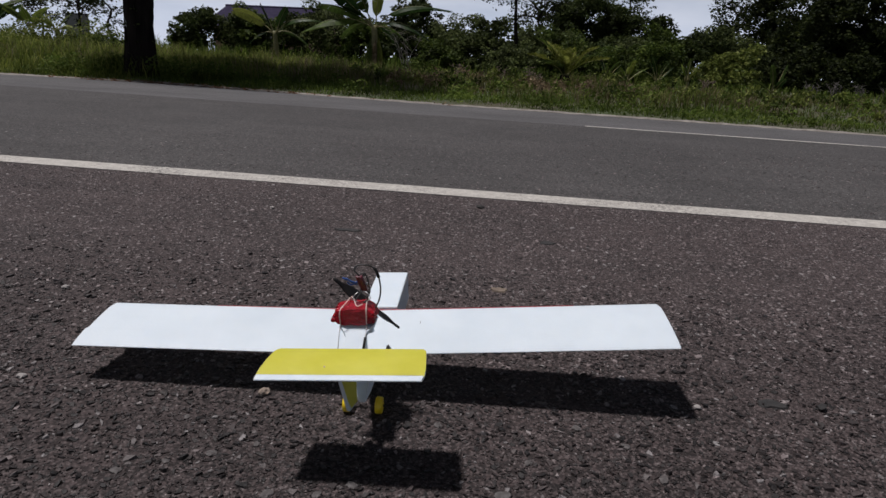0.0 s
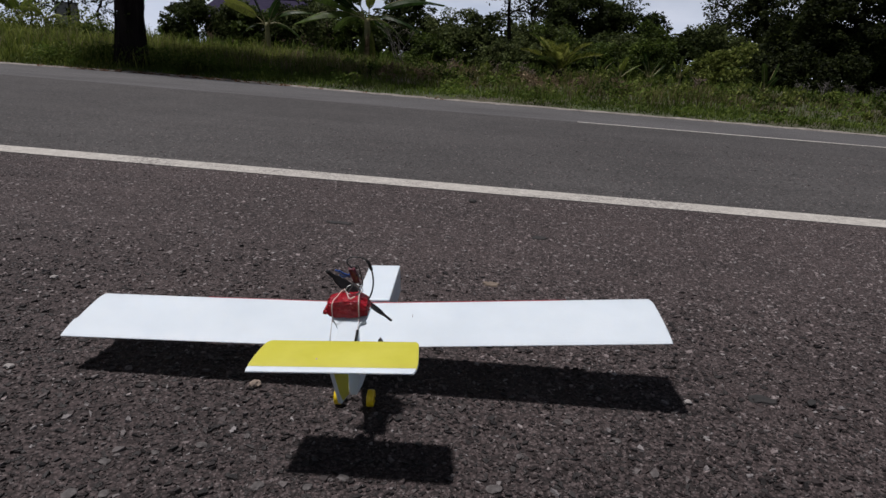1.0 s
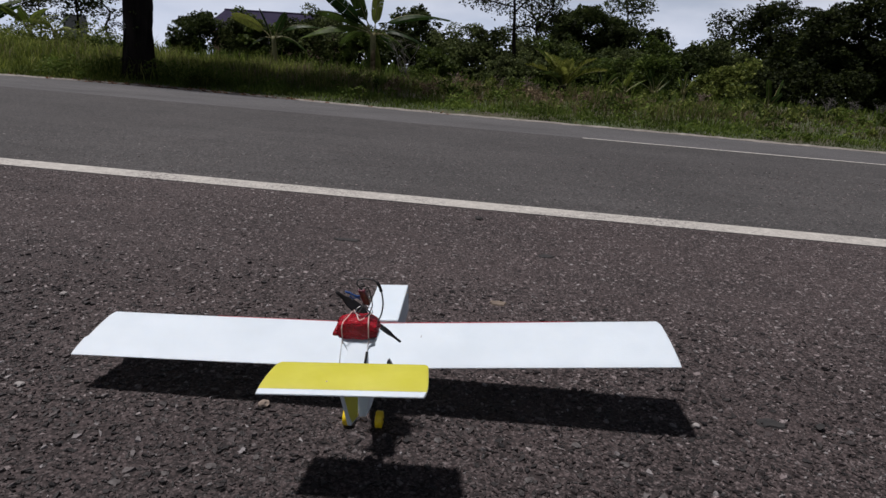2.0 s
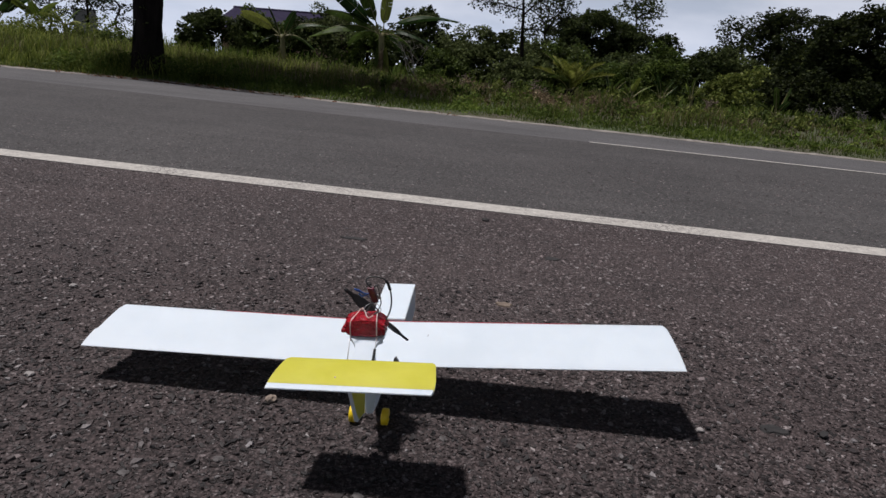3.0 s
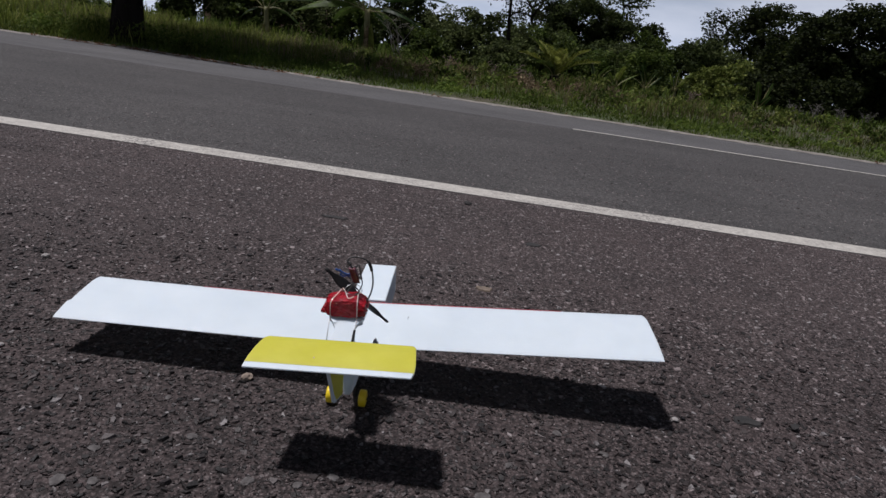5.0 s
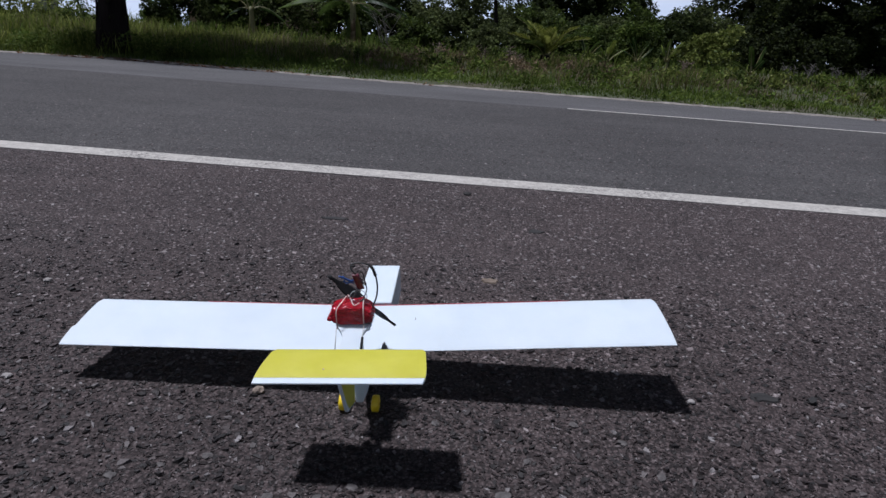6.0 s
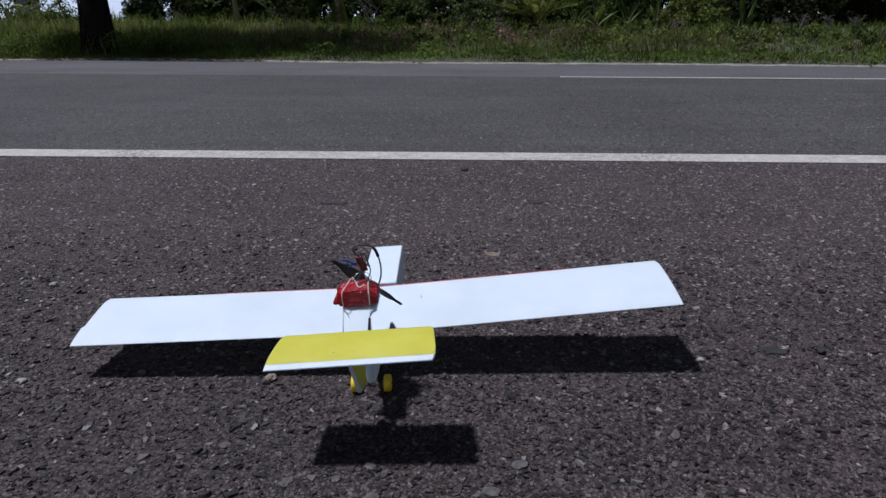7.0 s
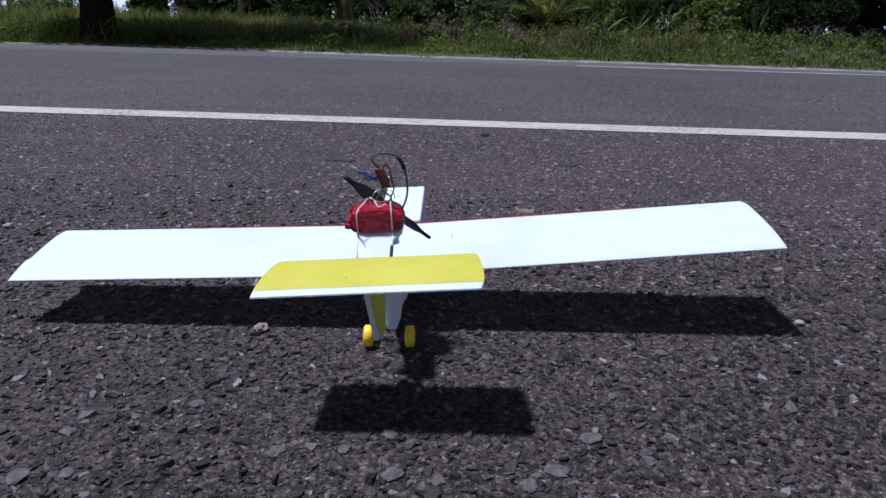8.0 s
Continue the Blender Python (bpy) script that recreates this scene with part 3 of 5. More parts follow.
LOOPS = (
    ([(-0.002, 0.02, 0.224), (-0.010, 0.022, 0.232), (-0.008, 0.026, 0.238), (0.002, 0.028, 0.2395), (0.015, 0.028, 0.237), (0.0225, 0.027, 0.231), (0.027, 0.025, 0.219), (0.0295, 0.02, 0.203), (0.028, 0.012, 0.189), (0.0225, 0.004, 0.177)], 0.0013),
    ([(0.002, 0.022, 0.224), (0.006, 0.022, 0.228), (0.0095, 0.021, 0.220), (0.0115, 0.020, 0.210), (0.0132, 0.018, 0.199), (0.009, 0.014, 0.189)], 0.0009),
    ([(0.002, 0.02, 0.202), (-0.004, 0.014, 0.194), (-0.010, 0.008, 0.186)], 0.0013),
    ([(-0.002, 0.018, 0.202), (0.004, 0.012, 0.196), (0.010, 0.010, 0.190), (0.004, 0.006, 0.185)], 0.0011),
)
for pts, r in LOOPS:
    bm = bmesh.new()
    tube(bm, bend(pts, 6), r, 8)
    plane_part("cable", bm, WIRE, parent=esc)
for pts in ([(0.004, 0.016, 0.200), (0.012, 0.012, 0.197), (0.014, 0.010, 0.190), (0.006, 0.008, 0.187)], [(-0.004, 0.016, 0.199), (-0.010, 0.012, 0.196), (-0.012, 0.008, 0.189), (-0.004, 0.006, 0.187)]):
    bm = bmesh.new()
    tube(bm, bend(pts, 5), 0.0006, 6)
    plane_part("bare_wire", bm, STEEL, "bent bare steel wire", parent=esc)
bm = bmesh.new()
tube(bm, bend([(0.0195, 0.0275, 0.2345), (0.0235, 0.0265, 0.229), (0.0268, 0.025, 0.2195)], 3), 0.0024, 8)
plane_part("cable_sleeve", bm, BLACK, parent=esc)
bm = bmesh.new()
tube(bm, [(0.007, 0.022, 0.212), (0.012, 0.022, 0.206)], 0.0022, 8)
plane_part("capacitor", bm, STEEL, "small silver capacitor", parent=esc)

# motor and propeller
HUB = Vector((0.0, 0.052, 0.164))
bm = bmesh.new()
tube(bm, [HUB + Vector((0, -0.024, 0)), HUB + Vector((0, -0.022, 0)), HUB + Vector((0, -0.006, 0)), HUB + Vector((0, -0.004, 0))], [0.0065, 0.0078, 0.0078, 0.0065], 16)
tube(bm, [HUB + Vector((0, -0.006, 0)), HUB + Vector((0, 0.012, 0))], 0.0015, 8)
motor = plane_part("motor", bm, BLACK, "small dark electric motor")
bm = bmesh.new()
tube(bm, [HUB + Vector((0.002, -0.018, -0.04)), HUB + Vector((0, -0.014, -0.006))], [0.012, 0.008], 10)
plane_part("motor_mount", bm, FOAM, "white foam motor post")


def blade(angle):
    bm = bmesh.new()
    rows = []
    for i in range(13):
        u = i / 12
        r = 0.004 + 0.063 * u
        c = 0.0065 * (0.45 + 1.5 * math.sin(min(u * 1.15 + 0.12, 1) * math.pi) ** 0.8 * 0.62) if u < 0.97 else 0.0025
        tw = radians(52 - 34 * u)
        row = []
        for k in range(7):
            s = -1 + k / 3
            y = 0.0012 * (1 - s * s)
            row.append(bm.verts.new((r, y + s * c * math.sin(tw), s * c * math.cos(tw) * -1)))
        for k in range(6, -1, -1):
            s = -1 + k / 3
            row.append(bm.verts.new((r, -0.0008 * (1 - s * s) + s * c * math.sin(tw) - 0.0003, s * c * math.cos(tw) * -1)))
        rows.append(row)
    for a, b in zip(rows, rows[1:]):
        m = len(a)
        for k in range(m):
            bm.faces.new((a[k], a[(k + 1) % m], b[(k + 1) % m], b[k]))
    bm.faces.new(rows[0][::-1]), bm.faces.new(rows[-1])
    bmesh.ops.recalc_face_normals(bm, faces=bm.faces)
    bm.transform(Matrix.Translation(HUB + Vector((0, 0.004, 0))) @ Matrix.Rotation(radians(-angle), 4, "Y"))
    return bm


bm = bmesh.new()
tube(bm, [HUB + Vector((0, -0.001, 0)), HUB + Vector((0, 0.001, 0)), HUB + Vector((0, 0.009, 0)), HUB + Vector((0, 0.011, 0))], [0.0045, 0.0055, 0.0055, 0.003], 14)
prop = plane_part("propeller", bm, BLACK, "black plastic two-blade propeller")
for a in (140, 320):
    plane_part("blade", blade(a), BLACK, parent=prop)

# pin head in the tailplane, dent in the wing
bm = bmesh.new()
bmesh.ops.create_icosphere(bm, subdivisions=2, radius=0.0013)
bm.transform(Matrix.Translation((-0.025, -0.147, 0.1552)))
plane_part("pin_head", bm, BAND, "tiny tan pin head", parent=stab)
bm = bmesh.new()
tube(bm, bend([(0.078, 0.129, 0.0957), (0.0785, 0.133, 0.0963), (0.0784, 0.139, 0.0966)], 3), [0.0003, 0.0004, 0.0005, 0.0006, 0.0005, 0.0004, 0.0003], 6)
plane_part("scuff", bm, GREY, "small grey scuff", parent=wing)

# control horn beside the deck
bm = bmesh.new()
prof = [(0.026, 0.053, 0.0755), (0.038, 0.053, 0.0755), (0.036, 0.053, 0.083), (0.032, 0.053, 0.090), (0.0285, 0.053, 0.087)]
a = [bm.verts.new(p) for p in prof]
b = [bm.verts.new((p[0], p[1] + 0.006, p[2])) for p in prof]
for k in range(5):
    bm.faces.new((a[k], a[(k + 1) % 5], b[(k + 1) % 5], b[k]))
bm.faces.new(a[::-1]), bm.faces.new(b)
bmesh.ops.recalc_face_normals(bm, faces=bm.faces)
plane_part("control_horn", bm, GREY, "small grey control horn", flat=True)


# undercarriage: stands level on its two wheels
def wheel_mesh(cx):
    bm = bmesh.new()
    r, w = 0.0138, 0.0056
    prof = [(-w, 0.0045), (-w - 0.0012, 0.006), (-w, r - 0.004), (-w, r - 0.0015), (-w + 0.0015, r), (w - 0.0015, r), (w, r - 0.0015), (w, r - 0.004), (w + 0.0012, 0.006), (w, 0.0045)]
    rings = []
    for k in range(28):
        t = 2 * math.pi * k / 28
        rings.append([bm.verts.new((cx + x, q * math.cos(t), r + q * math.sin(t))) for x, q in prof])
    for k in range(28):
        a, b = rings[k], rings[(k + 1) % 28]
        for j in range(len(prof) - 1):
            bm.faces.new((a[j], a[j + 1], b[j + 1], b[j]))
    for j in (0, -1):
        bm.faces.new([q[j] for q in rings])
    bmesh.ops.recalc_face_normals(bm, faces=bm.faces)
    return bm


for cx in (-0.0318, 0.0202):
    w = plane_part("wheel", wheel_mesh(cx), WHEEL, "yellow plastic wheel", lean=False)
    bm = bmesh.new()
    tube(bm, [(cx - 0.0075, 0, 0.0138), (cx + 0.0075, 0, 0.0138)], 0.0022, 10)
    plane_part("hub", bm, BLACK, parent=w, lean=False)
bm = bmesh.new()
tube(bm, bend([(-0.038, 0, 0.0138), (-0.022, 0, 0.0138), (-0.014, 0.004, 0.024), (-0.008, 0.010, 0.046)], 4), 0.0007, 8)
tube(bm, bend([(0.027, 0, 0.0138), (0.012, 0, 0.0138), (0.009, 0.004, 0.024), (0.007, 0.010, 0.046)], 4), 0.0007, 8)
plane_part("gear_wire", bm, BLACK, lean=False)


# ---- plants ----
def leaf_cloud(rng, centres, radii, counts, size, flat=0.5):
    """Leaf blades, each a folded diamond, in clumps round the centres."""
    P = []
    for c, r, n in zip(centres, radii, counts):
        d = rng.normal(size=(n, 3))
        d /= np.linalg.norm(d, axis=1)[:, None]
        rad = r * rng.uniform(0.25, 1.0, (n, 1)) ** 0.5
        P.append(np.asarray(c) + d * rad * np.array([1, 1, 0.75]))
    P = np.concatenate(P)
    n = len(P)
    a = rng.normal(size=(n, 3))
    a[:, 2] *= flat
    a[:, 2] -= 0.35
    a /= np.linalg.norm(a, axis=1)[:, None]
    b = np.cross(a, rng.normal(size=(n, 3)))
    b /= np.linalg.norm(b, axis=1)[:, None]
    nrm = np.cross(a, b)
    L = size * rng.uniform(0.6, 1.4, (n, 1))
    W = L * rng.uniform(0.22, 0.34, (n, 1))
    v = np.stack([P, P + a * L * 0.45 + b * W + nrm * W * 0.25, P + a * L, P + a * L * 0.45 - b * W + nrm * W * 0.25], 1)
    i = np.arange(n)[:, None] * 4
    return v.reshape(-1, 3), np.concatenate([i + np.array([[0, 1, 2]]), i + np.array([[0, 2, 3]])])


def branchy(bm, rng, base, top, r0, forks, spread, sides=8):
    """A tapered trunk with limbs; returns the limb ends."""
    base, top = Vector(base), Vector(top)
    line = []
    for k in range(7):
        u = k / 6
        p = base.lerp(top, u)
        p += Vector((rng.normal(), rng.normal(), 0)) * 0.03 * (top - base).length * (0.3 + u) * (0 if k == 0 else 1)
        line.append(p)
    tube(bm, bend(line, 3), [r0 * (1 - 0.75 * i / 18) for i in range(19)], sides)
    ends = [line[-1]]
    H = (top - base).length
    for f in range(forks):
        u = rng.uniform(0.35, 0.98)
        k = min(int(u * 6), 5)
        s = line[k].lerp(line[k + 1], u * 6 - k)
        ang = rng.uniform(0, 2 * math.pi)
        d = Vector((math.cos(ang), math.sin(ang), rng.uniform(0.1, 0.7)))
        e = s + d * spread * rng.uniform(0.5, 1.0)
        mid = s.lerp(e, 0.5) + Vector((rng.normal(), rng.normal(), rng.normal() + 1)) * 0.05 * spread
        tube(bm, bend([s, mid, e], 3), [r0 * 0.42 * (1 - 0.8 * i / 6) for i in range(7)], 6)
        ends += [mid, e]
    return ends


def tree(name, x, y, top, width, label, seed, leaves=5000, leaf=0.12, mat=None, trunk=0.07, clumps=26, low=0.25, lean=0.0, depth=1.0, category="tree", airy=0.0):
    """A tree with trunk, limbs and a ragged crown of leaves."""
    rng = np.random.default_rng(seed)
    g = land(x, y) - 0.03
    ob = thing(name, pose(x, y, g), label, category)
    H = top - g
    bm = bmesh.new()
    ends = branchy(bm, rng, (0, 0, 0), (lean, 0, H * 0.85), trunk, 9, width * 0.42)
    part("trunk", bm, BARK, ob, "dark bark")
    cen, rad, cnt = [], [], []
    for e in ends:
        cen.append(tuple(e)), rad.append(width * 0.15 * rng.uniform(0.6, 1.3))
    while len(cen) < clumps * 1.7:
        u = rng.uniform(low, 1.0)
        w = width * 0.5 * math.sin(math.pi * min(max((u - low) / (1.02 - low) * 0.82 + 0.16, 0), 1)) ** 0.7
        ang, q = rng.uniform(0, 2 * math.pi), rng.uniform(0.2, 1.0) ** 0.5
        cen.append((lean * u + math.cos(ang) * q * w, math.sin(ang) * q * w * depth, H * u * 0.93))
        rad.append(width * rng.uniform(0.045, 0.14))
    for _ in range(clumps):
        u, ang = rng.uniform(0.35, 1.0), rng.uniform(0, 2 * math.pi)
        w = width * 0.56 * math.sin(math.pi * min(max((u - low) / (1.02 - low) * 0.8 + 0.18, 0), 1)) ** 0.7
        cen.append((lean * u + math.cos(ang) * w, math.sin(ang) * w * depth, H * u * rng.uniform(0.95, 1.03)))
        rad.append(width * rng.uniform(0.02, 0.055))
    rad = np.array(rad)
    share = rad ** 2 / (rad ** 2).sum()
    cnt = np.maximum((share * leaves).astype(int), 6)
    if airy:
        rad = rad * (1 + airy)
    v, f = leaf_cloud(rng, cen, rad, (cnt * 1.2).astype(int), leaf * 0.82)
    part_ob = arrays("crown", v, [f], mat or LEAF_DARK, ob)
    part_ob["label"] = "ragged leafy crown"
    return ob


def blade_leaf(length, width, droop, rng, tear=True, n=14, face=0.0, fold=0.72):
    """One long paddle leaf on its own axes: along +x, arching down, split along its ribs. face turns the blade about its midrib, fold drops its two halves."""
    V, F = [], []
    line = []
    for i in range(n + 1):
        u = i / n
        line.append((length * (u - 0.25 * droop * u * u), 0, length * (0.12 * u - droop * 0.75 * u * u)))
    ca, sa = math.cos(radians(face)), math.sin(radians(face))
    for side in (-1, 1):
        cuts = set(rng.choice(np.arange(4, n), size=3, replace=False)) if tear else set()
        shift = 0.0
        for i in range(n):
            if i in cuts:
                shift += 0.012 * length * rng.uniform(0.3, 1.0)
            q = []
            for k in (i, i + 1):
                u = k / n
                w = width * math.sin(math.pi * min(0.03 + 0.95 * max(u - 0.24, 0) / 0.76, 1) ** 0.85) ** 0.45 if u > 0.24 else 0.006
                x, _, z = line[k]
                torn = 0.006 * length if i in cuts and k == i else 0.0
                y0, z0 = side * w * math.sqrt(max(0, 1 - fold * fold)), -fold * w - shift * 0.6
                edge = (x + 0.05 * length * u + torn, y0 * ca - z0 * sa, z + y0 * sa + z0 * ca)
                mid = (x + 0.03 * length * u + torn * 0.4, 0.55 * (y0 * ca - z0 * sa), z + 0.55 * (y0 * sa + z0 * ca) + 0.1 * w)
                q.append(((x, 0, z), mid, edge))
            s = len(V)
            V += [*q[0], *q[1]]
            for a, b, c, d in ((s, s + 3, s + 4, s + 1), (s + 1, s + 4, s + 5, s + 2)):
                F.append((a, b, c, d) if side > 0 else (d, c, b, a))
    return np.array(V), np.array(F), line


def banana(x, y, crown, n_leaf, length, seed, label, mat=None, stem=0.07, young=False, tilts=None, dead=0, steep=(15, 75)):
    """A banana plant: stem of wrapped sheaths, midribs and broad torn leaves, each a part."""
    rng = np.random.default_rng(seed)
    g = land(x, y) - 0.03
    ob = thing("banana_plant", pose(x, y, g), label, "banana plant")
    H = crown - g
    bm = bmesh.new()
    tube(bm, bend([(0, 0, 0), (0.02, 0, H * 0.5), (0, 0, H)], 4), [stem * (1.15 - 0.5 * i / 8) for i in range(9)], 12)
    part("stem", bm, STALK, ob, "pale green wrapped stem")
    for k in range(n_leaf):
        az = tilts[k][0] if tilts else 360 / n_leaf * k + rng.uniform(-40, 40)
        up = tilts[k][1] if tilts else rng.uniform(*steep) if not young else rng.uniform(35, 88)
        L = length * (tilts[k][2] if tilts else rng.uniform(0.75, 1.1))
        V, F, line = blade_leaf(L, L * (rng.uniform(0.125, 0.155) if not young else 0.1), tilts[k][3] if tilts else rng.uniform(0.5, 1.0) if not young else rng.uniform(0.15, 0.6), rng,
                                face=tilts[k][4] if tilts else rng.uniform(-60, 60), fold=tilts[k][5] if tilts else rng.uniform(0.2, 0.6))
        m = pose(0, 0, H - 0.05, 0, 0, az) @ pose(0.03, 0, 0, 0, -up, 0)
        # a leaf flagged lit gets the paler green: sunlight put into its colour
        leaf = arrays("leaf", V, [F], (LEAF_SUNNY if tilts and len(tilts[k]) > 6 else mat or LEAF_BANANA), ob)
        leaf.data.transform(m)
        bm = bmesh.new()
        tube(bm, [Vector(p) + Vector((0, 0, -0.004)) for p in line], [0.014 * (1 - 0.85 * i / 14) for i in range(15)], 6)
        bm.transform(m)
        part("midrib", bm, STALK, leaf)
    for k in range(dead):
        V, F, line = blade_leaf(length * rng.uniform(0.5, 0.75), length * 0.075, 0.3, rng)
        leaf = arrays("dead_leaf", V, [F], DRY_WEED if k % 2 else LEAF_SUNNY, ob)
        leaf.data.transform(pose(0, 0, H - rng.uniform(0.08, 0.3), 0, 0, 360 / dead * k + rng.uniform(-30, 30)) @ pose(stem * 0.6, 0, 0, 0, rng.uniform(66, 84), 0))
    return ob


def palm(x, y, size, seed, label):
    """A low palm: fronds with narrow leaflets, each frond a part."""
    rng = np.random.default_rng(seed)
    g = land(x, y) - 0.02
    ob = thing("palm", pose(x, y, g), label, "palm")
    bm = bmesh.new()
    tube(bm, [(0, 0, 0), (0, 0, 0.12), (0, 0, 0.2)], [0.09, 0.1, 0.07], 10)
    part("trunk", bm, BARK, ob)
    for k in range(15):
        az = 360 / 15 * k + rng.uniform(-16, 16)
        up = rng.uniform(48, 88)
        L = size * rng.uniform(0.7, 1.1)
        V, F = [], []
        line = []
        for i in range(19):
            u = i / 18
            line.append(Vector((L * u * (1 - 0.1 * u), 0, -0.55 * L * u * u)))
        for i in range(2, 18):
            for side in (-1, 1):
                for h in (0, 0.5):
                    p = line[i].lerp(line[i + 1], h)
                    ll = 0.3 * L * math.sin(math.pi * (0.12 + 0.8 * i / 18)) * rng.uniform(0.85, 1.1)
                    d = Vector((0.55, side * 0.75, rng.uniform(-0.25, 0.2))).normalized()
                    s = len(V)
                    w = Vector((0.011, 0, 0))
                    V += [p - w, p + w, p + d * ll * 0.6 + w + Vector((0, 0, 0.01)), p + d * ll - Vector((0, 0, 0.05 * ll))]
                    F.append((s, s + 1, s + 2, s + 3))
        m = pose(0, 0, 0.17, 0, 0, az) @ pose(0.02, 0, 0, 0, -up, 0)
        fr = arrays("frond", np.array(V), [np.array(F)], LEAF_PALM if k % 3 != 1 else LEAF_MID, ob)
        fr.data.transform(m)
        bm = bmesh.new()
        tube(bm, line, [0.012 * (1 - 0.8 * i / 18) for i in range(19)], 5)
        bm.transform(m)
        part("rib", bm, STALK, fr)
    return ob


def bare_shrub(x, y, h, seed, label, mat=None):
    rng = np.random.default_rng(seed)
    ob = thing("bare_shrub", pose(x, y, land(x, y) - 0.02), label, "shrub")
    for s in range(6):
        bm = bmesh.new()
        a = rng.uniform(-0.6, 0.6)
        branchy(bm, rng, (0.04 * s - 0.1, 0, 0), (a * h * 0.8, rng.uniform(-0.2, 0.2), h * rng.uniform(0.7, 1.0)), 0.012, 7, h * 0.32, 5)
        part("branch", bm, mat or TWIG, ob)
    return ob


# big roadside trunk with its crown above
def roadside_tree():
    x, y = -5.73, 9.85
    ob = thing("roadside_tree", pose(x, y, land(x, y) - 0.05), "large roadside tree with dark rough bark in tall grass", "tree")
    rng = np.random.default_rng(11)
    bm = bmesh.new()
    tube(bm, bend([(0, 0, 0), (0.0, 0, 0.25), (0.03, 0, 0.9), (0.06, 0, 1.8), (0.1, 0, 3.2)], 18), [0.18 + 0.15 * math.exp(-i / 8.0) for i in range(73)], 40)
    for v in bm.verts:
        p = Vector((v.co.x * 9, v.co.y * 9, v.co.z * 2.2))
        r = Vector((v.co.x, v.co.y, 0)).normalized()
        v.co += r * (0.034 * noise.noise(p) + 0.02 * noise.noise(p * 2.7) + 0.01 * noise.noise(p * 6.0))
    ends = []
    for k in range(7):
        a = 2 * math.pi * k / 7 + 0.4
        e = Vector((0.1 + 1.7 * math.cos(a), 0.8 + 1.3 * math.sin(a), 4.4 + 0.8 * rng.random()))
        mid = Vector((0.1 + 0.7 * math.cos(a), 0.6 * math.sin(a), 3.7))
        tube(bm, bend([(0.1, 0, 3.0), mid, e], 4), [0.12 * (1 - 0.75 * i / 8) for i in range(9)], 8)
        ends += [mid, e]
    part("trunk", bm, BARK, ob, "thick dark rough trunk")
    cen = [tuple(e) for e in ends] + [(0.1 + rng.uniform(-2.2, 2.2), rng.uniform(-0.4, 2.6), rng.uniform(3.9, 6.0)) for _ in range(40)]
    v, f = leaf_cloud(rng, cen, [0.7] * len(cen), [210] * len(cen), 0.17)
    arrays("crown", v, [f], LEAF_DARK, ob)
    # climbing stems on the bark
    for k, a in enumerate((0.2, -1.2, -2.6)):
        bm = bmesh.new()
        pts = [(0.008 * i + max(0.186, 0.23 - 0.016 * i) * math.cos(a + 0.12 * math.sin(i)), max(0.186, 0.23 - 0.016 * i) * math.sin(a + 0.12 * math.sin(i)), 0.1 + 0.22 * i) for i in range(9)]
        tube(bm, bend(pts, 3), 0.014, 6)
        vine = part("climber", bm, BARK, ob)
        v, f = leaf_cloud(rng, [q for q in pts[:7] for _ in range(2)], [0.045] * 14, [7] * 14, 0.04)
        tagged(arrays("climber_leaves", v, [f], LEAF_DEEP, vine), kind="stuff")
    return ob


roadside_tree()

# far left
banana(-13.4, 16.0, 0.2, 8, 1.1, 21, "dark green banana plant in long grass", LEAF_BANANA, steep=(45, 88))
banana(-12.4, 16.2, 0.22, 8, 0.9, 25, "yellow green banana plant in long grass", LEAF_SUNNY, steep=(45, 88))
banana(-11.2, 15.5, 0.22, 7, 0.6, 22, "yellow green banana plant in long grass", LEAF_SUNNY, steep=(30, 75))
tree("slender_tree", -15.8, 21.0, 1.5, 1.5, "slender tree with thin grey green foliage", 30, 1500, 0.10, LEAF_DARK, 0.045, 20, 0.3, airy=0.35)
tree("slender_tree", -13.8, 20.0, 2.0, 1.7, "slender tree with thin grey green foliage", 31, 1900, 0.10, LEAF_DARK, 0.05, 22, 0.3, airy=0.35)
tree("slender_tree", -12.8, 20.0, 2.2, 1.6, "slender tree with thin grey green foliage", 32, 1900, 0.10, LEAF_DARK, 0.04, 22, 0.25, airy=0.3)
tree("tree", -17.6, 20.0, 3.0, 2.0, "dark leafy tree at the field edge", 33, 3500, 0.14, LEAF_DARK)
tree("shrub", -11.2, 14.2, 0.12, 1.8, "low yellow green shrub in grass", 35, 2600, 0.07, LEAF_LIGHT, 0.02, 24, 0.05, category="shrub")
tree("shrub", -9.6, 14.2, 0.06, 1.8, "low green shrub in tall grass", 36, 2600, 0.07, LEAF_LIGHT, 0.02, 24, 0.05, category="shrub")
tree("shrub", -8.2, 13.2, -0.02, 1.3, "low green shrub in tall grass", 37, 2200, 0.07, LEAF_MID, 0.02, 22, 0.05, category="shrub")
# hedge by the house
for k, (sx, sy, st, sw, lo) in enumerate(((-9.35, 18.0, 0.22, 0.9, 0.35), (-8.85, 18.0, 0.86, 1.5, 0.3), (-8.3, 19.0, 0.84, 1.4, 0.25), (-7.6, 19.0, 0.82, 1.4, 0.2), (-6.7, 19.0, 0.86, 1.7, 0.15), (-5.6, 19.0, 0.98, 1.7, 0.1), (-4.7, 18.5, 0.78, 1.5, 0.1))):
    tree("shrub", sx, sy, st, sw, "dense dark green shrub before the house", 40 + k, 5200, 0.095, (LEAF_MID, LEAF_DEEP, LEAF_OLIVE)[k % 3], 0.04, 32, lo, category="shrub")
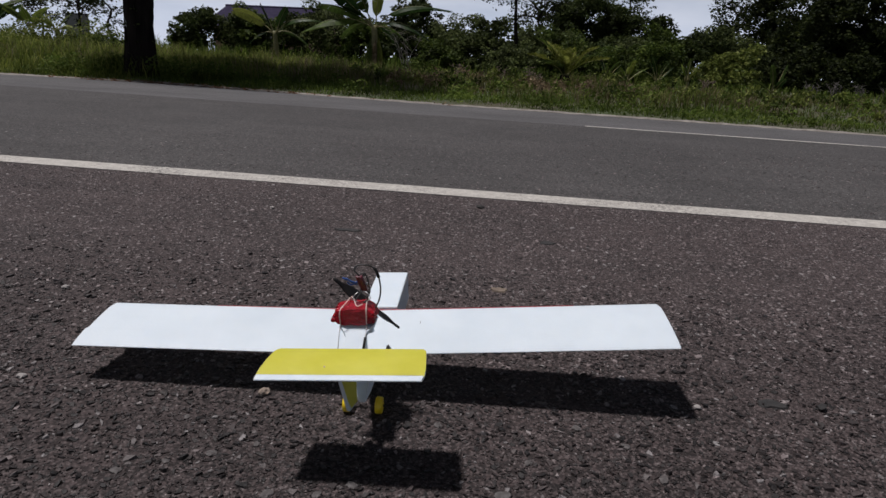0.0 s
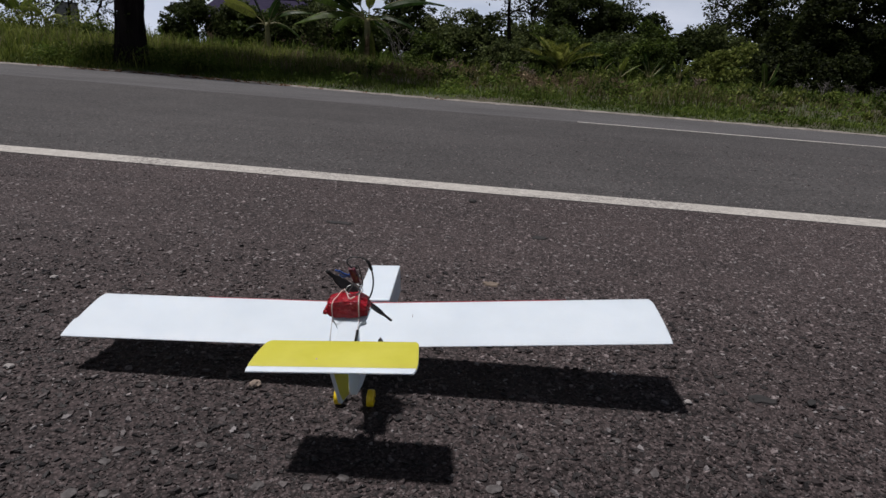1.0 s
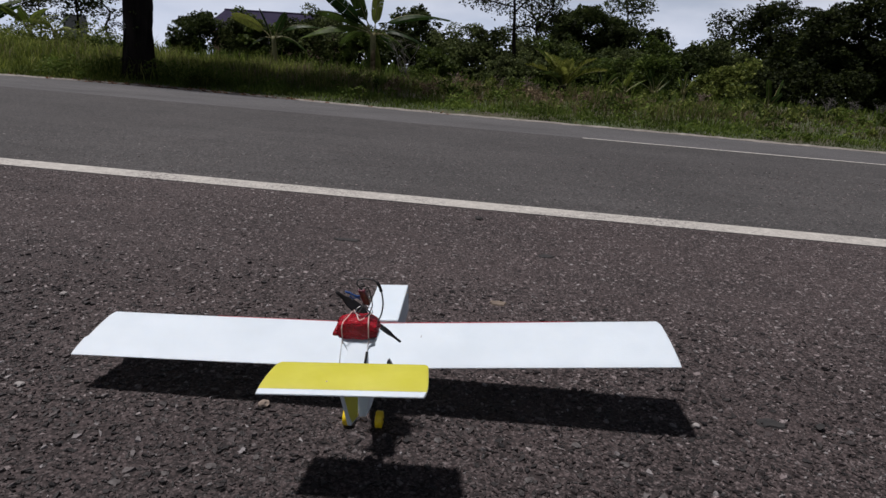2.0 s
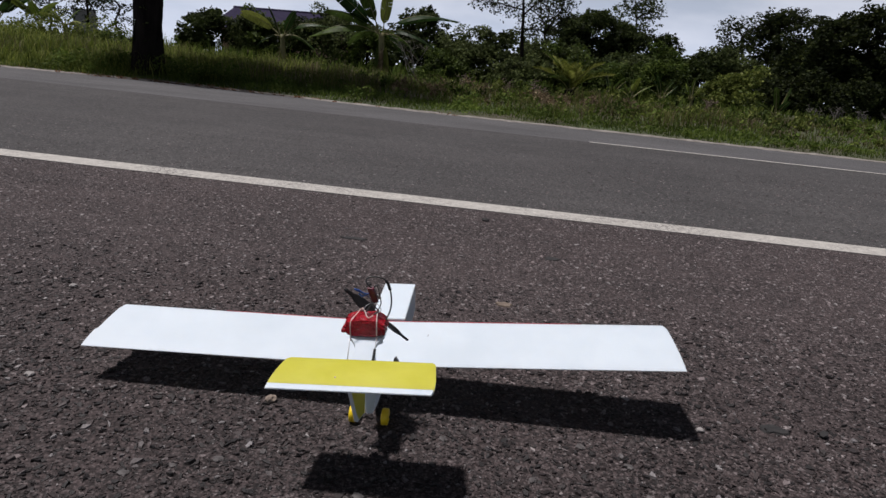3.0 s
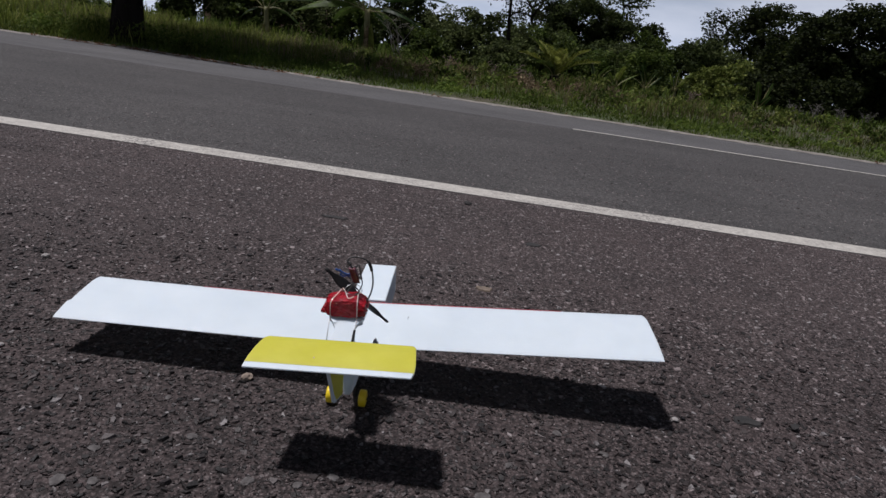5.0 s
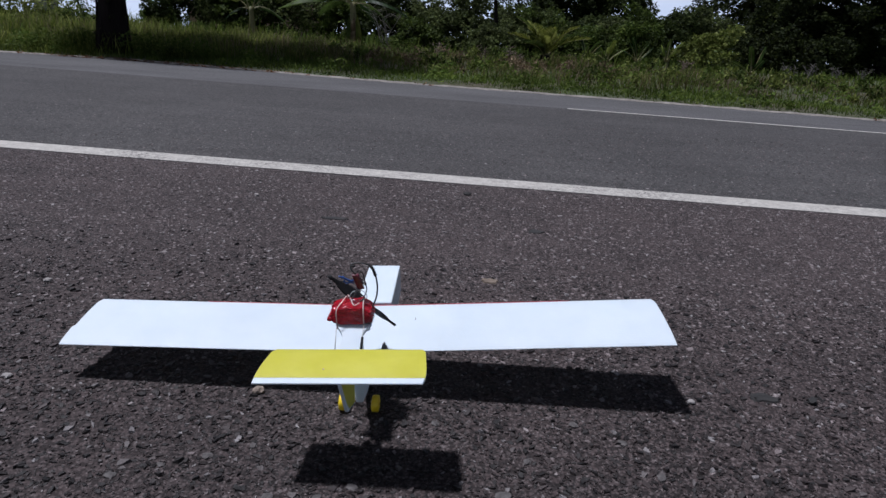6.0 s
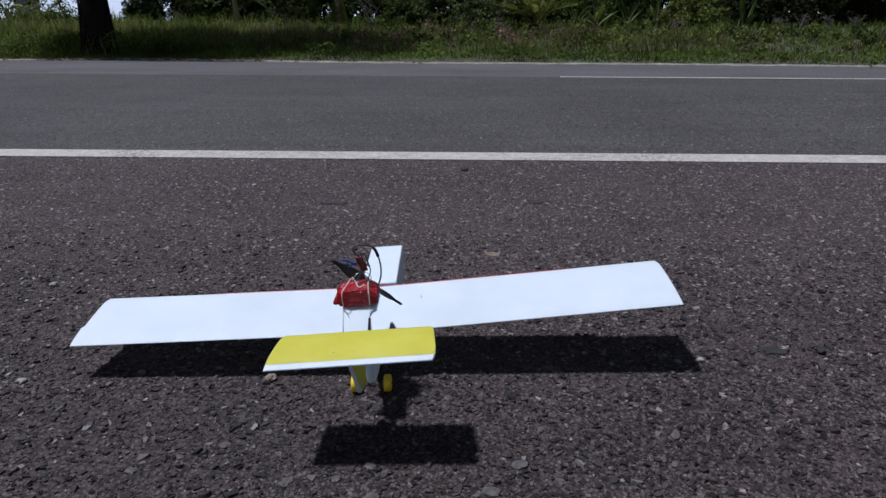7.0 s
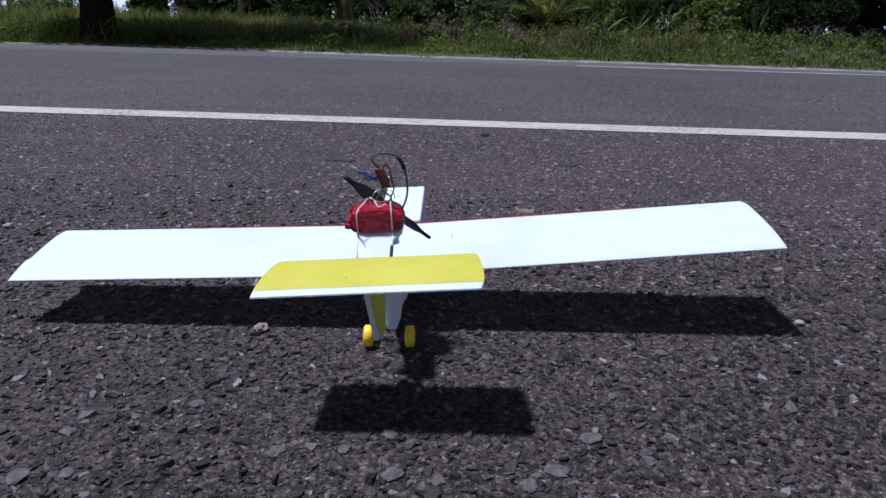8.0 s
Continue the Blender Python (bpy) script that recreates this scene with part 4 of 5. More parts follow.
# leaves: heading, rise, length, droop, turn of the blade, fold
# lit at the end marks a leaf whose sunlight is in its colour
banana(-6.09, 16.0, 0.40, 7, 1.0, 23, "banana plant with arching leaves before the shrubs", None,
       tilts=[(178, 38, 1.15, 0.45, 58, 0.2, "lit"), (160, 62, 0.75, 0.2, 50, 0.2), (10, 68, 0.65, 0.2, -58, 0.2), (4, 48, 1.25, 0.9, 0, 0.75), (30, 30, 0.6, 1.1, 0, 0.7), (196, 14, 0.6, 1.0, 0, 0.75), (15, 20, 0.75, 1.0, 30, 0.6)], dead=3)
banana(-3.5, 15.0, 0.62, 11, 1.2, 24, "tall banana plant with broad torn leaves", None, 0.085,
       tilts=[(180, 40, 1.25, 0.2, 58, 0.2), (176, 63, 1.12, 0.14, 60, 0.2), (8, 82, 0.85, 0.1, -62, 0.15, "lit"), (2, 46, 1.4, 0.84, -12, 0.72), (-8, 26, 1.0, 0.9, 0, 0.75), (172, 34, 1.2, 0.5, 30, 0.55), (176, 54, 0.8, 0.7, 10, 0.6),
              (184, 22, 1.3, 0.72, 0, 0.8), (60, 10, 0.7, 1.0, 0, 0.7), (20, 14, 0.75, 1.1, 20, 0.6), (150, 20, 0.8, 0.9, 30, 0.6)], dead=9)
tree("tree", -3.96, 22.0, 1.48, 2.0, "rounded dark green tree behind banana leaves", 48, 13000, 0.11, LEAF_DEEP, 0.07, 38, 0.12)
bare_shrub(-2.75, 15.0, 1.0, 47, "leafless grey twiggy shrub")
# dry brush on the far verge
for k, (bx, by) in enumerate(((4.9, 13.6), (5.5, 14.1), (6.2, 14.6), (6.9, 15.2))):
    bare_shrub(bx, by, 0.32, 130 + k, "low heap of dry grey brushwood", BRUSH)
for k, (bx, by, bh) in enumerate(((-0.15, 12.2, 0.34), (0.05, 12.0, 0.26), (-0.6, 12.6, 0.3), (-1.4, 13.0, 0.3), (2.9, 13.0, 0.3))):
    bare_shrub(bx, by, bh, 140 + k, "low dead shrub with brown twigs in grass", DEAD)
# middle
tree("shrub", -1.9, 17.0, 0.66, 1.5, "tangled grey green shrub with twigs", 51, 5400, 0.085, LEAF_OLIVE, 0.03, 34, 0.08, category="shrub")
tree("shrub", -1.2, 17.0, 0.86, 1.5, "tangled grey green shrub with twigs", 52, 5400, 0.085, LEAF_OLIVE, 0.03, 34, 0.08, category="shrub")
tree("shrub", -2.3, 16.0, 0.2, 1.2, "tangled dark green shrub with twigs", 54, 3600, 0.08, LEAF_MID, 0.03, 28, 0.05, category="shrub")
tree("shrub", -0.7, 16.0, 0.25, 1.2, "tangled grey green shrub with twigs", 55, 3600, 0.08, LEAF_OLIVE, 0.03, 28, 0.05, category="shrub")


def feathery_tree():
    """A thin leaning stem with long side limbs and hanging sprays of fine leaves."""
    x, y = -0.54, 16.6
    g = land(x, y) - 0.03
    ob = thing("feathery_tree", pose(x, y, g), "slender dark tree with feathery leaves on long limbs", "tree")
    rng = np.random.default_rng(53)
    bm = bmesh.new()
    tube(bm, bend([(0, 0, 0), (-0.03, 0, 0.4 - g), (-0.07, 0, 0.8 - g), (-0.09, 0, 1.25 - g), (-0.13, 0, 1.7 - g), (-0.1, 0, 2.6 - g)], 4), [0.052 - 0.0017 * i for i in range(21)], 8)
    part("trunk", bm, BARK, ob, "thin dark stem")
    limbs = (((-0.13, 0, 1.37), (-0.38, 0.05, 1.41), (-0.66, 0.1, 1.47), (-0.9, 0.1, 1.49), (-1.35, 0.1, 1.62)),
             ((-0.1, 0, 0.85), (0.1, -0.05, 0.97), (0.45, 0, 0.95), (0.8, 0.1, 1.1)),
             ((-0.1, 0, 1.25), (0.15, 0.1, 1.5), (0.4, 0.2, 1.65), (0.9, 0.2, 1.9)),
             ((-0.11, 0, 1.6), (0.1, -0.2, 1.9), (0.5, -0.2, 2.2), (0.9, -0.1, 2.35)),
             ((-0.12, 0, 1.8), (-0.4, 0.2, 2.0), (-0.9, 0.2, 2.1), (-1.4, 0.2, 2.05)),
             ((0.45, 0, 0.95), (0.6, -0.1, 1.2), (0.75, -0.1, 1.45), (0.8, 0, 1.7)))
    cen, rad, cnt = [], [], []
    for limb in limbs:
        line = bend([(px, py, pz - g) for px, py, pz in limb], 5)
        bm = bmesh.new()
        tube(bm, line, [0.022 * (1 - 0.8 * i / len(line)) for i in range(len(line))], 6)
        for k, p in enumerate(line[4:]):
            for _ in range(3):
                d = Vector((rng.normal() * 0.16, rng.normal() * 0.16, rng.normal() * 0.12 + 0.02))
                tip = p + d
                fall = tip + Vector((d.x * 0.3, d.y * 0.3, -rng.uniform(0.04, 0.2)))
                tube(bm, [p, tip, fall], [0.005, 0.0035, 0.002], 4)
                for q in (tip, tip.lerp(fall, 0.5), fall):
                    cen.append(tuple(q)), rad.append(rng.uniform(0.05, 0.11)), cnt.append(int(rng.integers(1, 5)))
        part("limb", bm, BARK, ob)
    v, f = leaf_cloud(rng, cen, rad, cnt, 0.065, 1.2)
    arrays("crown", v, [f], LEAF_DARK, ob, "feathery drooping leaves")
    return ob


feathery_tree()
for k, (tx, ty, tt, tw, air, cnt) in enumerate(((-0.2, 24.0, 2.5, 2.2, 0.6, 1000), (0.5, 24.0, 1.7, 2.0, 0.0, 7000), (1.35, 24.0, 1.95, 2.3, 0.0, 9000), (2.7, 25.0, 2.7, 2.0, 0.5, 2600), (2.5, 24.0, 1.7, 1.8, 0.0, 7000), (3.9, 25.0, 1.4, 1.4, 0.2, 3500))):
    tree("tree", tx, ty, tt, tw, "dark leafy tree in a row behind the verge", 60 + k, cnt, 0.12, LEAF_DEEP, 0.07, 38, 0.1, airy=air)
for k, (tx, ty, tt, tw) in enumerate(((-0.2, 20.0, 0.62, 1.9), (0.7, 20.0, 0.5, 1.8), (1.5, 20.0, 0.45, 1.8), (2.4, 20.0, 0.6, 1.7), (3.2, 20.0, 0.78, 1.7), (4.1, 20.0, 0.76, 1.6), (5.2, 21.5, 0.95, 1.9))):
    tree("shrub", tx, ty, tt, tw, "thick dark green shrub below the trees", 70 + k, 5600, 0.10, (LEAF_OLIVE, LEAF_MID, LEAF_DEEP)[k % 3], 0.04, 34, 0.03, category="shrub")
palm(0.47, 12.3, 0.68, 81, "low bushy palm with yellow green fronds in dry grass")
for k, (bx, by, c) in enumerate(((1.27, 13.6, -0.14), (1.7, 14.0, -0.14), (2.2, 13.6, -0.1), (2.72, 13.6, -0.06), (4.0, 12.8, -0.14))):
    banana(bx, by, c, 6, 0.48, 85 + k, "young banana plant in the verge", LEAF_SUNNY if k % 2 else LEAF_BANANA, 0.03, True)
tree("shrub", 3.75, 15.0, 0.42, 1.15, "yellow green leafy shrub in grass", 91, 4200, 0.08, LEAF_LIGHT, 0.03, 30, 0.05, category="shrub")
tree("shrub", 2.55, 17.0, 0.38, 1.4, "green leafy shrub beside young bananas", 92, 4200, 0.085, LEAF_MID, 0.03, 30, 0.05, category="shrub")
tree("shrub", 1.5, 17.0, 0.25, 1.4, "green leafy shrub beside young bananas", 93, 4200, 0.085, LEAF_MID, 0.03, 30, 0.05, category="shrub")
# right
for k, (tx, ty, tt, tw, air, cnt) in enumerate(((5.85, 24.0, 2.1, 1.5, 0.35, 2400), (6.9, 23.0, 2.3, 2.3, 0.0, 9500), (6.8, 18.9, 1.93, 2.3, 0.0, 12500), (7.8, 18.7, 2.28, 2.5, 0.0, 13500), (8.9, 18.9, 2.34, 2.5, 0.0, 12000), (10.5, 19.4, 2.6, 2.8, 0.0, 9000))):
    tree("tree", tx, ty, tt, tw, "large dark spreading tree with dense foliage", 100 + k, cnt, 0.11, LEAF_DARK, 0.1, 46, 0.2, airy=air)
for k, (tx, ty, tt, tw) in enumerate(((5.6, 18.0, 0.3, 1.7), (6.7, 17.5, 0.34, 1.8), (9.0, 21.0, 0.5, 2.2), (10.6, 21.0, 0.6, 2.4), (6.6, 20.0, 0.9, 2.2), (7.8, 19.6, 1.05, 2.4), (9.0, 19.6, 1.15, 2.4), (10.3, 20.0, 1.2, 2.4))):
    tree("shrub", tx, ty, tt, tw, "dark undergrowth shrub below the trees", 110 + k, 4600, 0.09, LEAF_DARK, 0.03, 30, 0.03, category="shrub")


def backdrop_wood():
    """The far wood behind everything, one loose mass of leaves."""
    rng = np.random.default_rng(120)
    cen, rad, cnt = [], [], []
    for k in range(300):
        x = rng.uniform(-24, 45)
        y = rng.uniform(56, 72)
        cen.append((x, y, rng.uniform(-3.6, 0.4 + 0.4 * math.sin(x * 0.4))))
        rad.append(rng.uniform(0.9, 2.0)), cnt.append(90)
    v, f = leaf_cloud(rng, cen, rad, cnt, 0.5)
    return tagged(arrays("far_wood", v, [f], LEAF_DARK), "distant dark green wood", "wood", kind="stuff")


backdrop_wood()


# ---- house ----
def house():
    g = -1.815
    ob = thing("house", pose(-17.5, 43.0, g), "single-storey house with violet tiled roof behind shrubs", "house")
    bm = bmesh.new()
    box(bm, (-3.2, 0, -0.9), (3.4, 6, 2.15))
    wall = part("wall", bm, WALL, ob, flat=True)

    def slope(name, y0, z0, y1, z1, x0, x1):
        bm = bmesh.new()
        n = Vector((0, z0 - z1, y1 - y0)).normalized() * 0.06
        p = [Vector((x, y0 + (y1 - y0) * t, z0 + (z1 - z0) * t)) for x, t in ((x0, 0), (x1, 0), (x1, 1), (x0, 1))]
        lo = [bm.verts.new(q) for q in p]
        hi = [bm.verts.new(q + n) for q in p]
        bm.faces.new(hi), bm.faces.new(lo[::-1])
        for i in range(4):
            bm.faces.new((lo[i], lo[(i + 1) % 4], hi[(i + 1) % 4], hi[i]))
        bmesh.ops.recalc_face_normals(bm, faces=bm.faces)
        return part(name, bm, ROOF, ob, "violet tiled roof slope", flat=True)

    slope("roof", -0.8, 1.95, 3.0, 3.25, -3.7, 3.6)
    slope("roof", 6.8, 1.95, 3.0, 3.25, -3.7, 3.6)
    bm = bmesh.new()
    tube(bm, [(-3.75, 3.0, 3.31), (3.65, 3.0, 3.31)], 0.09, 8)
    part("ridge", bm, ROOF, ob)
    # porch gable
    bm = bmesh.new()
    pr = [(1.2, -1.4, 1.9), (3.9, -1.4, 1.9), (2.6, -1.4, 2.75)]
    a = [bm.verts.new(p) for p in pr]
    b = [bm.verts.new((p[0], 2.2, p[2])) for p in pr]
    bm.faces.new(a[::-1]), bm.faces.new(b)
    for k in range(3):
        bm.faces.new((a[k], a[(k + 1) % 3], b[(k + 1) % 3], b[k]))
    bmesh.ops.recalc_face_normals(bm, faces=bm.faces)
    part("gable", bm, ROOF, ob, "violet porch gable", flat=True)
    for x0, z0, x1, z1 in ((1.1, 1.88, 2.6, 2.80), (4.0, 1.88, 2.6, 2.80)):
        bm = bmesh.new()
        tube(bm, [(x0, -1.45, z0), (x1, -1.45, z1)], 0.05, 4)
        part("fascia", bm, FASCIA, ob)
    for wx in (-2.2, -0.4):
        bm = bmesh.new()
        box(bm, (wx, -0.05, 0.9), (wx + 1.0, -0.01, 1.8), 0.01)
        win = part("window", bm, FASCIA, ob, flat=True)
        bm = bmesh.new()
        box(bm, (wx + 0.07, -0.07, 0.97), (wx + 0.93, -0.04, 1.73))
        part("pane", bm, GLASS, win, flat=True)
    return ob


house()


def shed():
    """A small grey hut far off between the trees."""
    ob = thing("shed", pose(-28.4, 40.0, land(-28.4, 40.0) - 0.05), "small grey hut with a flat roof far behind the trees", "shed")
    h = 0.52 - (land(-28.4, 40.0) - 0.05)
    bm = bmesh.new()
    box(bm, (-0.36, 0, 0), (0.36, 1.2, h))
    part("wall", bm, GREY, ob, flat=True)
    bm = bmesh.new()
    box(bm, (-0.42, -0.08, h), (0.42, 1.28, h + 0.06), 0.01)
    part("roof", bm, ROOF, ob, flat=True)
    return ob


shed()


# ---- grass ----
def grass(name, n, x0, x1, s0, s1, h0, h1, width, mat, seed, label, bendy=0.5, patchy=0.0, power=1.0):
    """Blades along the verge; s is the distance behind the road's edge."""
    rng = np.random.default_rng(seed)
    X = rng.uniform(x0, x1, n)
    S = s0 + (s1 - s0) * rng.uniform(0, 1, n) ** power
    keep = np.array([noise.noise((x * 0.9, s * 0.9, seed)) > -0.9 + patchy for x, s in zip(X, S)])
    X, S = X[keep], S[keep]
    n = len(X)
    Y = np.array([road_edge(x) for x in X]) + S
    Z = np.array([land(x, y) for x, y in zip(X, Y)]) - 0.01
    tall = np.array([0.72 + 0.55 * noise.noise((x * 0.7, y * 0.7, 7.0)) + 0.5 * noise.noise((x * 2.6, y * 2.6, 2.0)) for x, y in zip(X, Y)])
    tall = np.clip(tall, 0.2, 1.6) * (0.62 + 0.38 * np.clip((-X - 1.0) / 4.0, 0, 1) - 0.2 * np.clip((X - 2.0) / 3.0, 0, 1))
    H = rng.uniform(h0, h1, n) * tall * np.clip(0.35 + S * 1.3, 0.35, 1)
    az = rng.uniform(0, 2 * math.pi, n)
    d = np.stack([np.cos(az), np.sin(az), np.zeros(n)], 1)
    side = np.stack([-np.sin(az), np.cos(az), np.zeros(n)], 1) * (width * rng.uniform(0.6, 1.4, (n, 1)))
    B = np.stack([X, Y, Z], 1)
    lean = bendy * H[:, None] * rng.uniform(0.1, 1.0, (n, 1))
    up = np.stack([np.zeros(n), np.zeros(n), H], 1)
    m1, m2, tip = B + up * 0.45 + d * lean * 0.2, B + up * 0.8 + d * lean * 0.55, B + up * 0.95 + d * lean
    v = np.stack([B - side, B + side, m1 - side * 0.8, m1 + side * 0.8, m2 - side * 0.5, m2 + side * 0.5, tip], 1).reshape(-1, 3)
    i = np.arange(n)[:, None] * 7
    q = np.concatenate([i + np.array([[0, 1, 3, 2]]), i + np.array([[2, 3, 5, 4]])])
    t = i + np.array([[4, 5, 6]])
    return tagged(arrays(name, v, [q, t], mat), label, "grass", kind="stuff")


grass("verge_grass", 36000, -15, 9, 0.02, 1.5, 0.06, 0.17, 0.0055, GRASS, 1, "short green grass along the road edge", 1.0)
grass("sunny_grass", 13000, -16, -5.6, 0.05, 2.2, 0.1, 0.2, 0.0055, GRASS_SUNNY, 8, "short yellow green grass on the sunny verge", 0.9)
grass("tall_grass", 30000, -18, 12, 0.9, 6.0, 0.14, 0.33, 0.006, GRASS, 2, "uncut green grass on the verge", 0.9)
grass("brown_grass", 20000, -8, 12, 1.3, 6.0, 0.16, 0.38, 0.005, GRASS_OLD, 6, "browning grass stalks on the verge", 0.8, 0.7)
grass("dry_grass", 12000, -18, 12, 1.2, 5.0, 0.22, 0.46, 0.0032, SEED, 3, "dry brown seed stalks among the grass", 0.6, 0.85)
grass("field_grass", 9000, -22, 14, 6.0, 14.0, 0.3, 0.55, 0.012, GRASS, 4, "rank grass in the low field", 0.6)
grass("bank_grass", 18000, -19, -4.5, 0.5, 5.5, 0.22, 0.46, 0.007, GRASS_SUNNY, 5, "long yellow green grass round the trunk", 0.8)


def weeds():
    """Low broad-leaved weeds between the grass."""
    rng = np.random.default_rng(7)
    cen, rad, cnt = [], [], []
    for k in range(150):
        x = rng.uniform(-7, 9)
        y = road_edge(x) + 0.1 + 3.4 * rng.uniform() ** 1.2
        h = rng.uniform(0.05, 0.2)
        cen.append((x, y, land(x, y) + h * 0.6)), rad.append(h), cnt.append(int(rng.integers(20, 60)))
    for k in range(60):
        x = rng.uniform(-7.2, -4.2)
        y = road_edge(x) + rng.uniform(0.3, 1.3)
        cen.append((x, y, land(x, y) + rng.uniform(0.05, 0.22))), rad.append(0.16), cnt.append(50)
    v, f = leaf_cloud(rng, cen, rad, cnt, 0.05)
    return tagged(arrays("verge_weeds", v, [f], GRASS), "low broad-leaved weeds among the grass", "weeds", kind="stuff")


weeds()


def wild_growth(name, n, x0, x1, s0, s1, h0, h1, size, mat, seed, label):
    """Tangled clumps that stand up out of the verge before the shrubs."""
    rng = np.random.default_rng(seed)
    cen, rad, cnt = [], [], []
    for k in range(n):
        x, q = rng.uniform(x0, x1), rng.uniform()
        y = road_edge(x) + s0 + (s1 - s0) * q
        h = rng.uniform(h0, h1) * (0.6 + 0.6 * q)
        for _ in range(3):
            cen.append((x + rng.normal() * h * 0.4, y + rng.normal() * h * 0.4, land(x, y) + h * rng.uniform(0.2, 0.9)))
            rad.append(h * rng.uniform(0.25, 0.5)), cnt.append(int(rng.integers(14, 34)))
    v, f = leaf_cloud(rng, cen, rad, cnt, size, 1.6)
    return tagged(arrays(name, v, [f], mat), label, "undergrowth", kind="stuff")


wild_growth("green_undergrowth", 90, -3.5, 9.5, 2.0, 5.0, 0.10, 0.26, 0.06, LEAF_MID, 61, "tangled green weeds between grass and shrubs")
wild_growth("yellow_undergrowth", 70, -4.5, 5.0, 1.7, 4.8, 0.10, 0.25, 0.055, LEAF_LIGHT, 62, "tangled yellow green weeds between grass and shrubs")
wild_growth("dry_undergrowth", 30, -2.2, 1.4, 1.9, 3.6, 0.10, 0.24, 0.05, DRY_WEED, 63, "tangled dry brown weeds among the grass")


def leaf_litter():
    """Brown fallen leaves and clods along the road's edge under the big tree."""
    rng = np.random.default_rng(17)
    cen, rad, cnt = [], [], []
    for k in range(150):
        x = rng.normal(-4.6, 1.5) if k < 110 else rng.uniform(3.2, 9.0)
        y = road_edge(x) + rng.normal(0.0, 0.06)
        cen.append((x, y, EDGE_Z + 0.02)), rad.append(rng.uniform(0.02, 0.07)), cnt.append(int(rng.integers(8, 26)))
    v, f = leaf_cloud(rng, cen, rad, cnt, 0.035)
    v[:, 2] = np.maximum(EDGE_Z + (v[:, 2] - EDGE_Z) * 0.5, EDGE_Z + 0.004)
    return tagged(arrays("leaf_litter", v, [f], LITTER), "brown fallen leaves along the road edge", "leaf litter", kind="stuff")


leaf_litter()


# ---- loose stones on the asphalt ----
def stone(x, y, r, mat, label, seed, flat=0.6):
    rng = random.Random(seed)
    bm = bmesh.new()
    bmesh.ops.create_icosphere(bm, subdivisions=2, radius=r)
    off = Vector((rng.random() * 9, rng.random() * 9, rng.random() * 9))
    for v in bm.verts:
        v.co *= 1 + 0.55 * noise.noise(v.co / r * 1.1 + off) + 0.12 * noise.noise(v.co / r * 2.6 + off)
        v.co.z *= flat
        v.co.x *= 1.25
    low = min(v.co.z for v in bm.verts)
    ob = part("pebble", bm, mat, flat=True)
    ob.matrix_world = pose(x, y, -low - r * 0.12, 0, 0, rng.uniform(0, 360))
    return tagged(ob, label, "stone", "loose stones on the asphalt")


stone(-0.300, 1.203, 0.0082, PEBBLE, "tan pebble lying on the asphalt", 1, 0.75)
stone(-0.717, 1.169, 0.007, PALE_STONE, "pale pebble lying on the asphalt", 2)
stone(0.42, 1.316, 0.0062, PALE_STONE, "pale pebble lying on the asphalt", 3)
stone(0.635, 1.358, 0.008, DARK_STONE, "dark lump of bitumen on the asphalt", 4)
stone(-0.067, 2.571, 0.011, DARK_STONE, "dark lump of bitumen on the asphalt", 5)
stone(-0.741, 2.348, 0.007, PALE_STONE, "small pale stone on the asphalt", 6)
stone(-0.912, 1.55, 0.007, PALE_STONE, "small pale stone on the asphalt", 7)
# flat stones bedded in the surface
BEDDED = ((-0.417, 0.968, 0.008), (-0.308, 1.03, 0.008), (-0.362, 1.0, 0.006), (0.109, 1.019, 0.010), (0.073, 0.964, 0.010), (0.045, 0.939, 0.009), (-0.081, 0.94, 0.010),
          (-0.038, 0.937, 0.007), (-0.198, 0.96, 0.009), (0.214, 1.207, 0.008), (0.331, 1.098, 0.008), (0.141, 1.1, 0.007), (-0.094, 1.0, 0.008), (-0.419, 0.898, 0.011),
          (-0.378, 0.906, 0.008), (-0.389, 1.112, 0.006), (0.287, 1.173, 0.007), (-0.004, 1.172, 0.007), (-0.134, 0.972, 0.007), (0.161, 0.989, 0.007), (-0.256, 1.065, 0.006))
for k, (sx, sy, sr) in enumerate(BEDDED):
    stone(sx, sy, sr * 0.85, GREY_STONE, "grey flat stone bedded in the asphalt", 20 + k, 0.32)


def patch(x, y, rx, ry, mat, label, seed):
    """A thin ragged smear on the surface."""
    bm = bmesh.new()
    rng = random.Random(seed)
    n = 26
    ring = []
    for k in range(n):
        a = 2 * math.pi * k / n
        r = 1 + 0.4 * noise.noise((math.cos(a) * 1.6, math.sin(a) * 1.6, seed)) + 0.15 * rng.uniform(-1, 1)
        ring.append((rx * r * math.cos(a), ry * r * math.sin(a)))
    top = [bm.verts.new((0.86 * px, 0.86 * py, 0.0032)) for px, py in ring]
    low = [bm.verts.new((px, py, -0.001)) for px, py in ring]
    bm.faces.new(top)
    for k in range(n):
        bm.faces.new((low[k], low[(k + 1) % n], top[(k + 1) % n], top[k]))
    ob = part("patch", bm, mat, flat=True)
    ob.matrix_world = pose(x, y, 0)
    return tagged(ob, label, "stain", "smears on the asphalt")


patch(-0.43, 2.172, 0.045, 0.014, DARK_STONE, "dark tar smear on the asphalt", 1)
patch(0.169, 2.207, 0.022, 0.018, DARK_STONE, "dark tar smear on the asphalt", 2)
patch(0.053, 1.785, 0.022, 0.013, CLAY, "tan clay smear on the asphalt", 3)
patch(0.551, 1.357, 0.026, 0.016, DARK_STONE, "dark tar smear on the asphalt", 4)


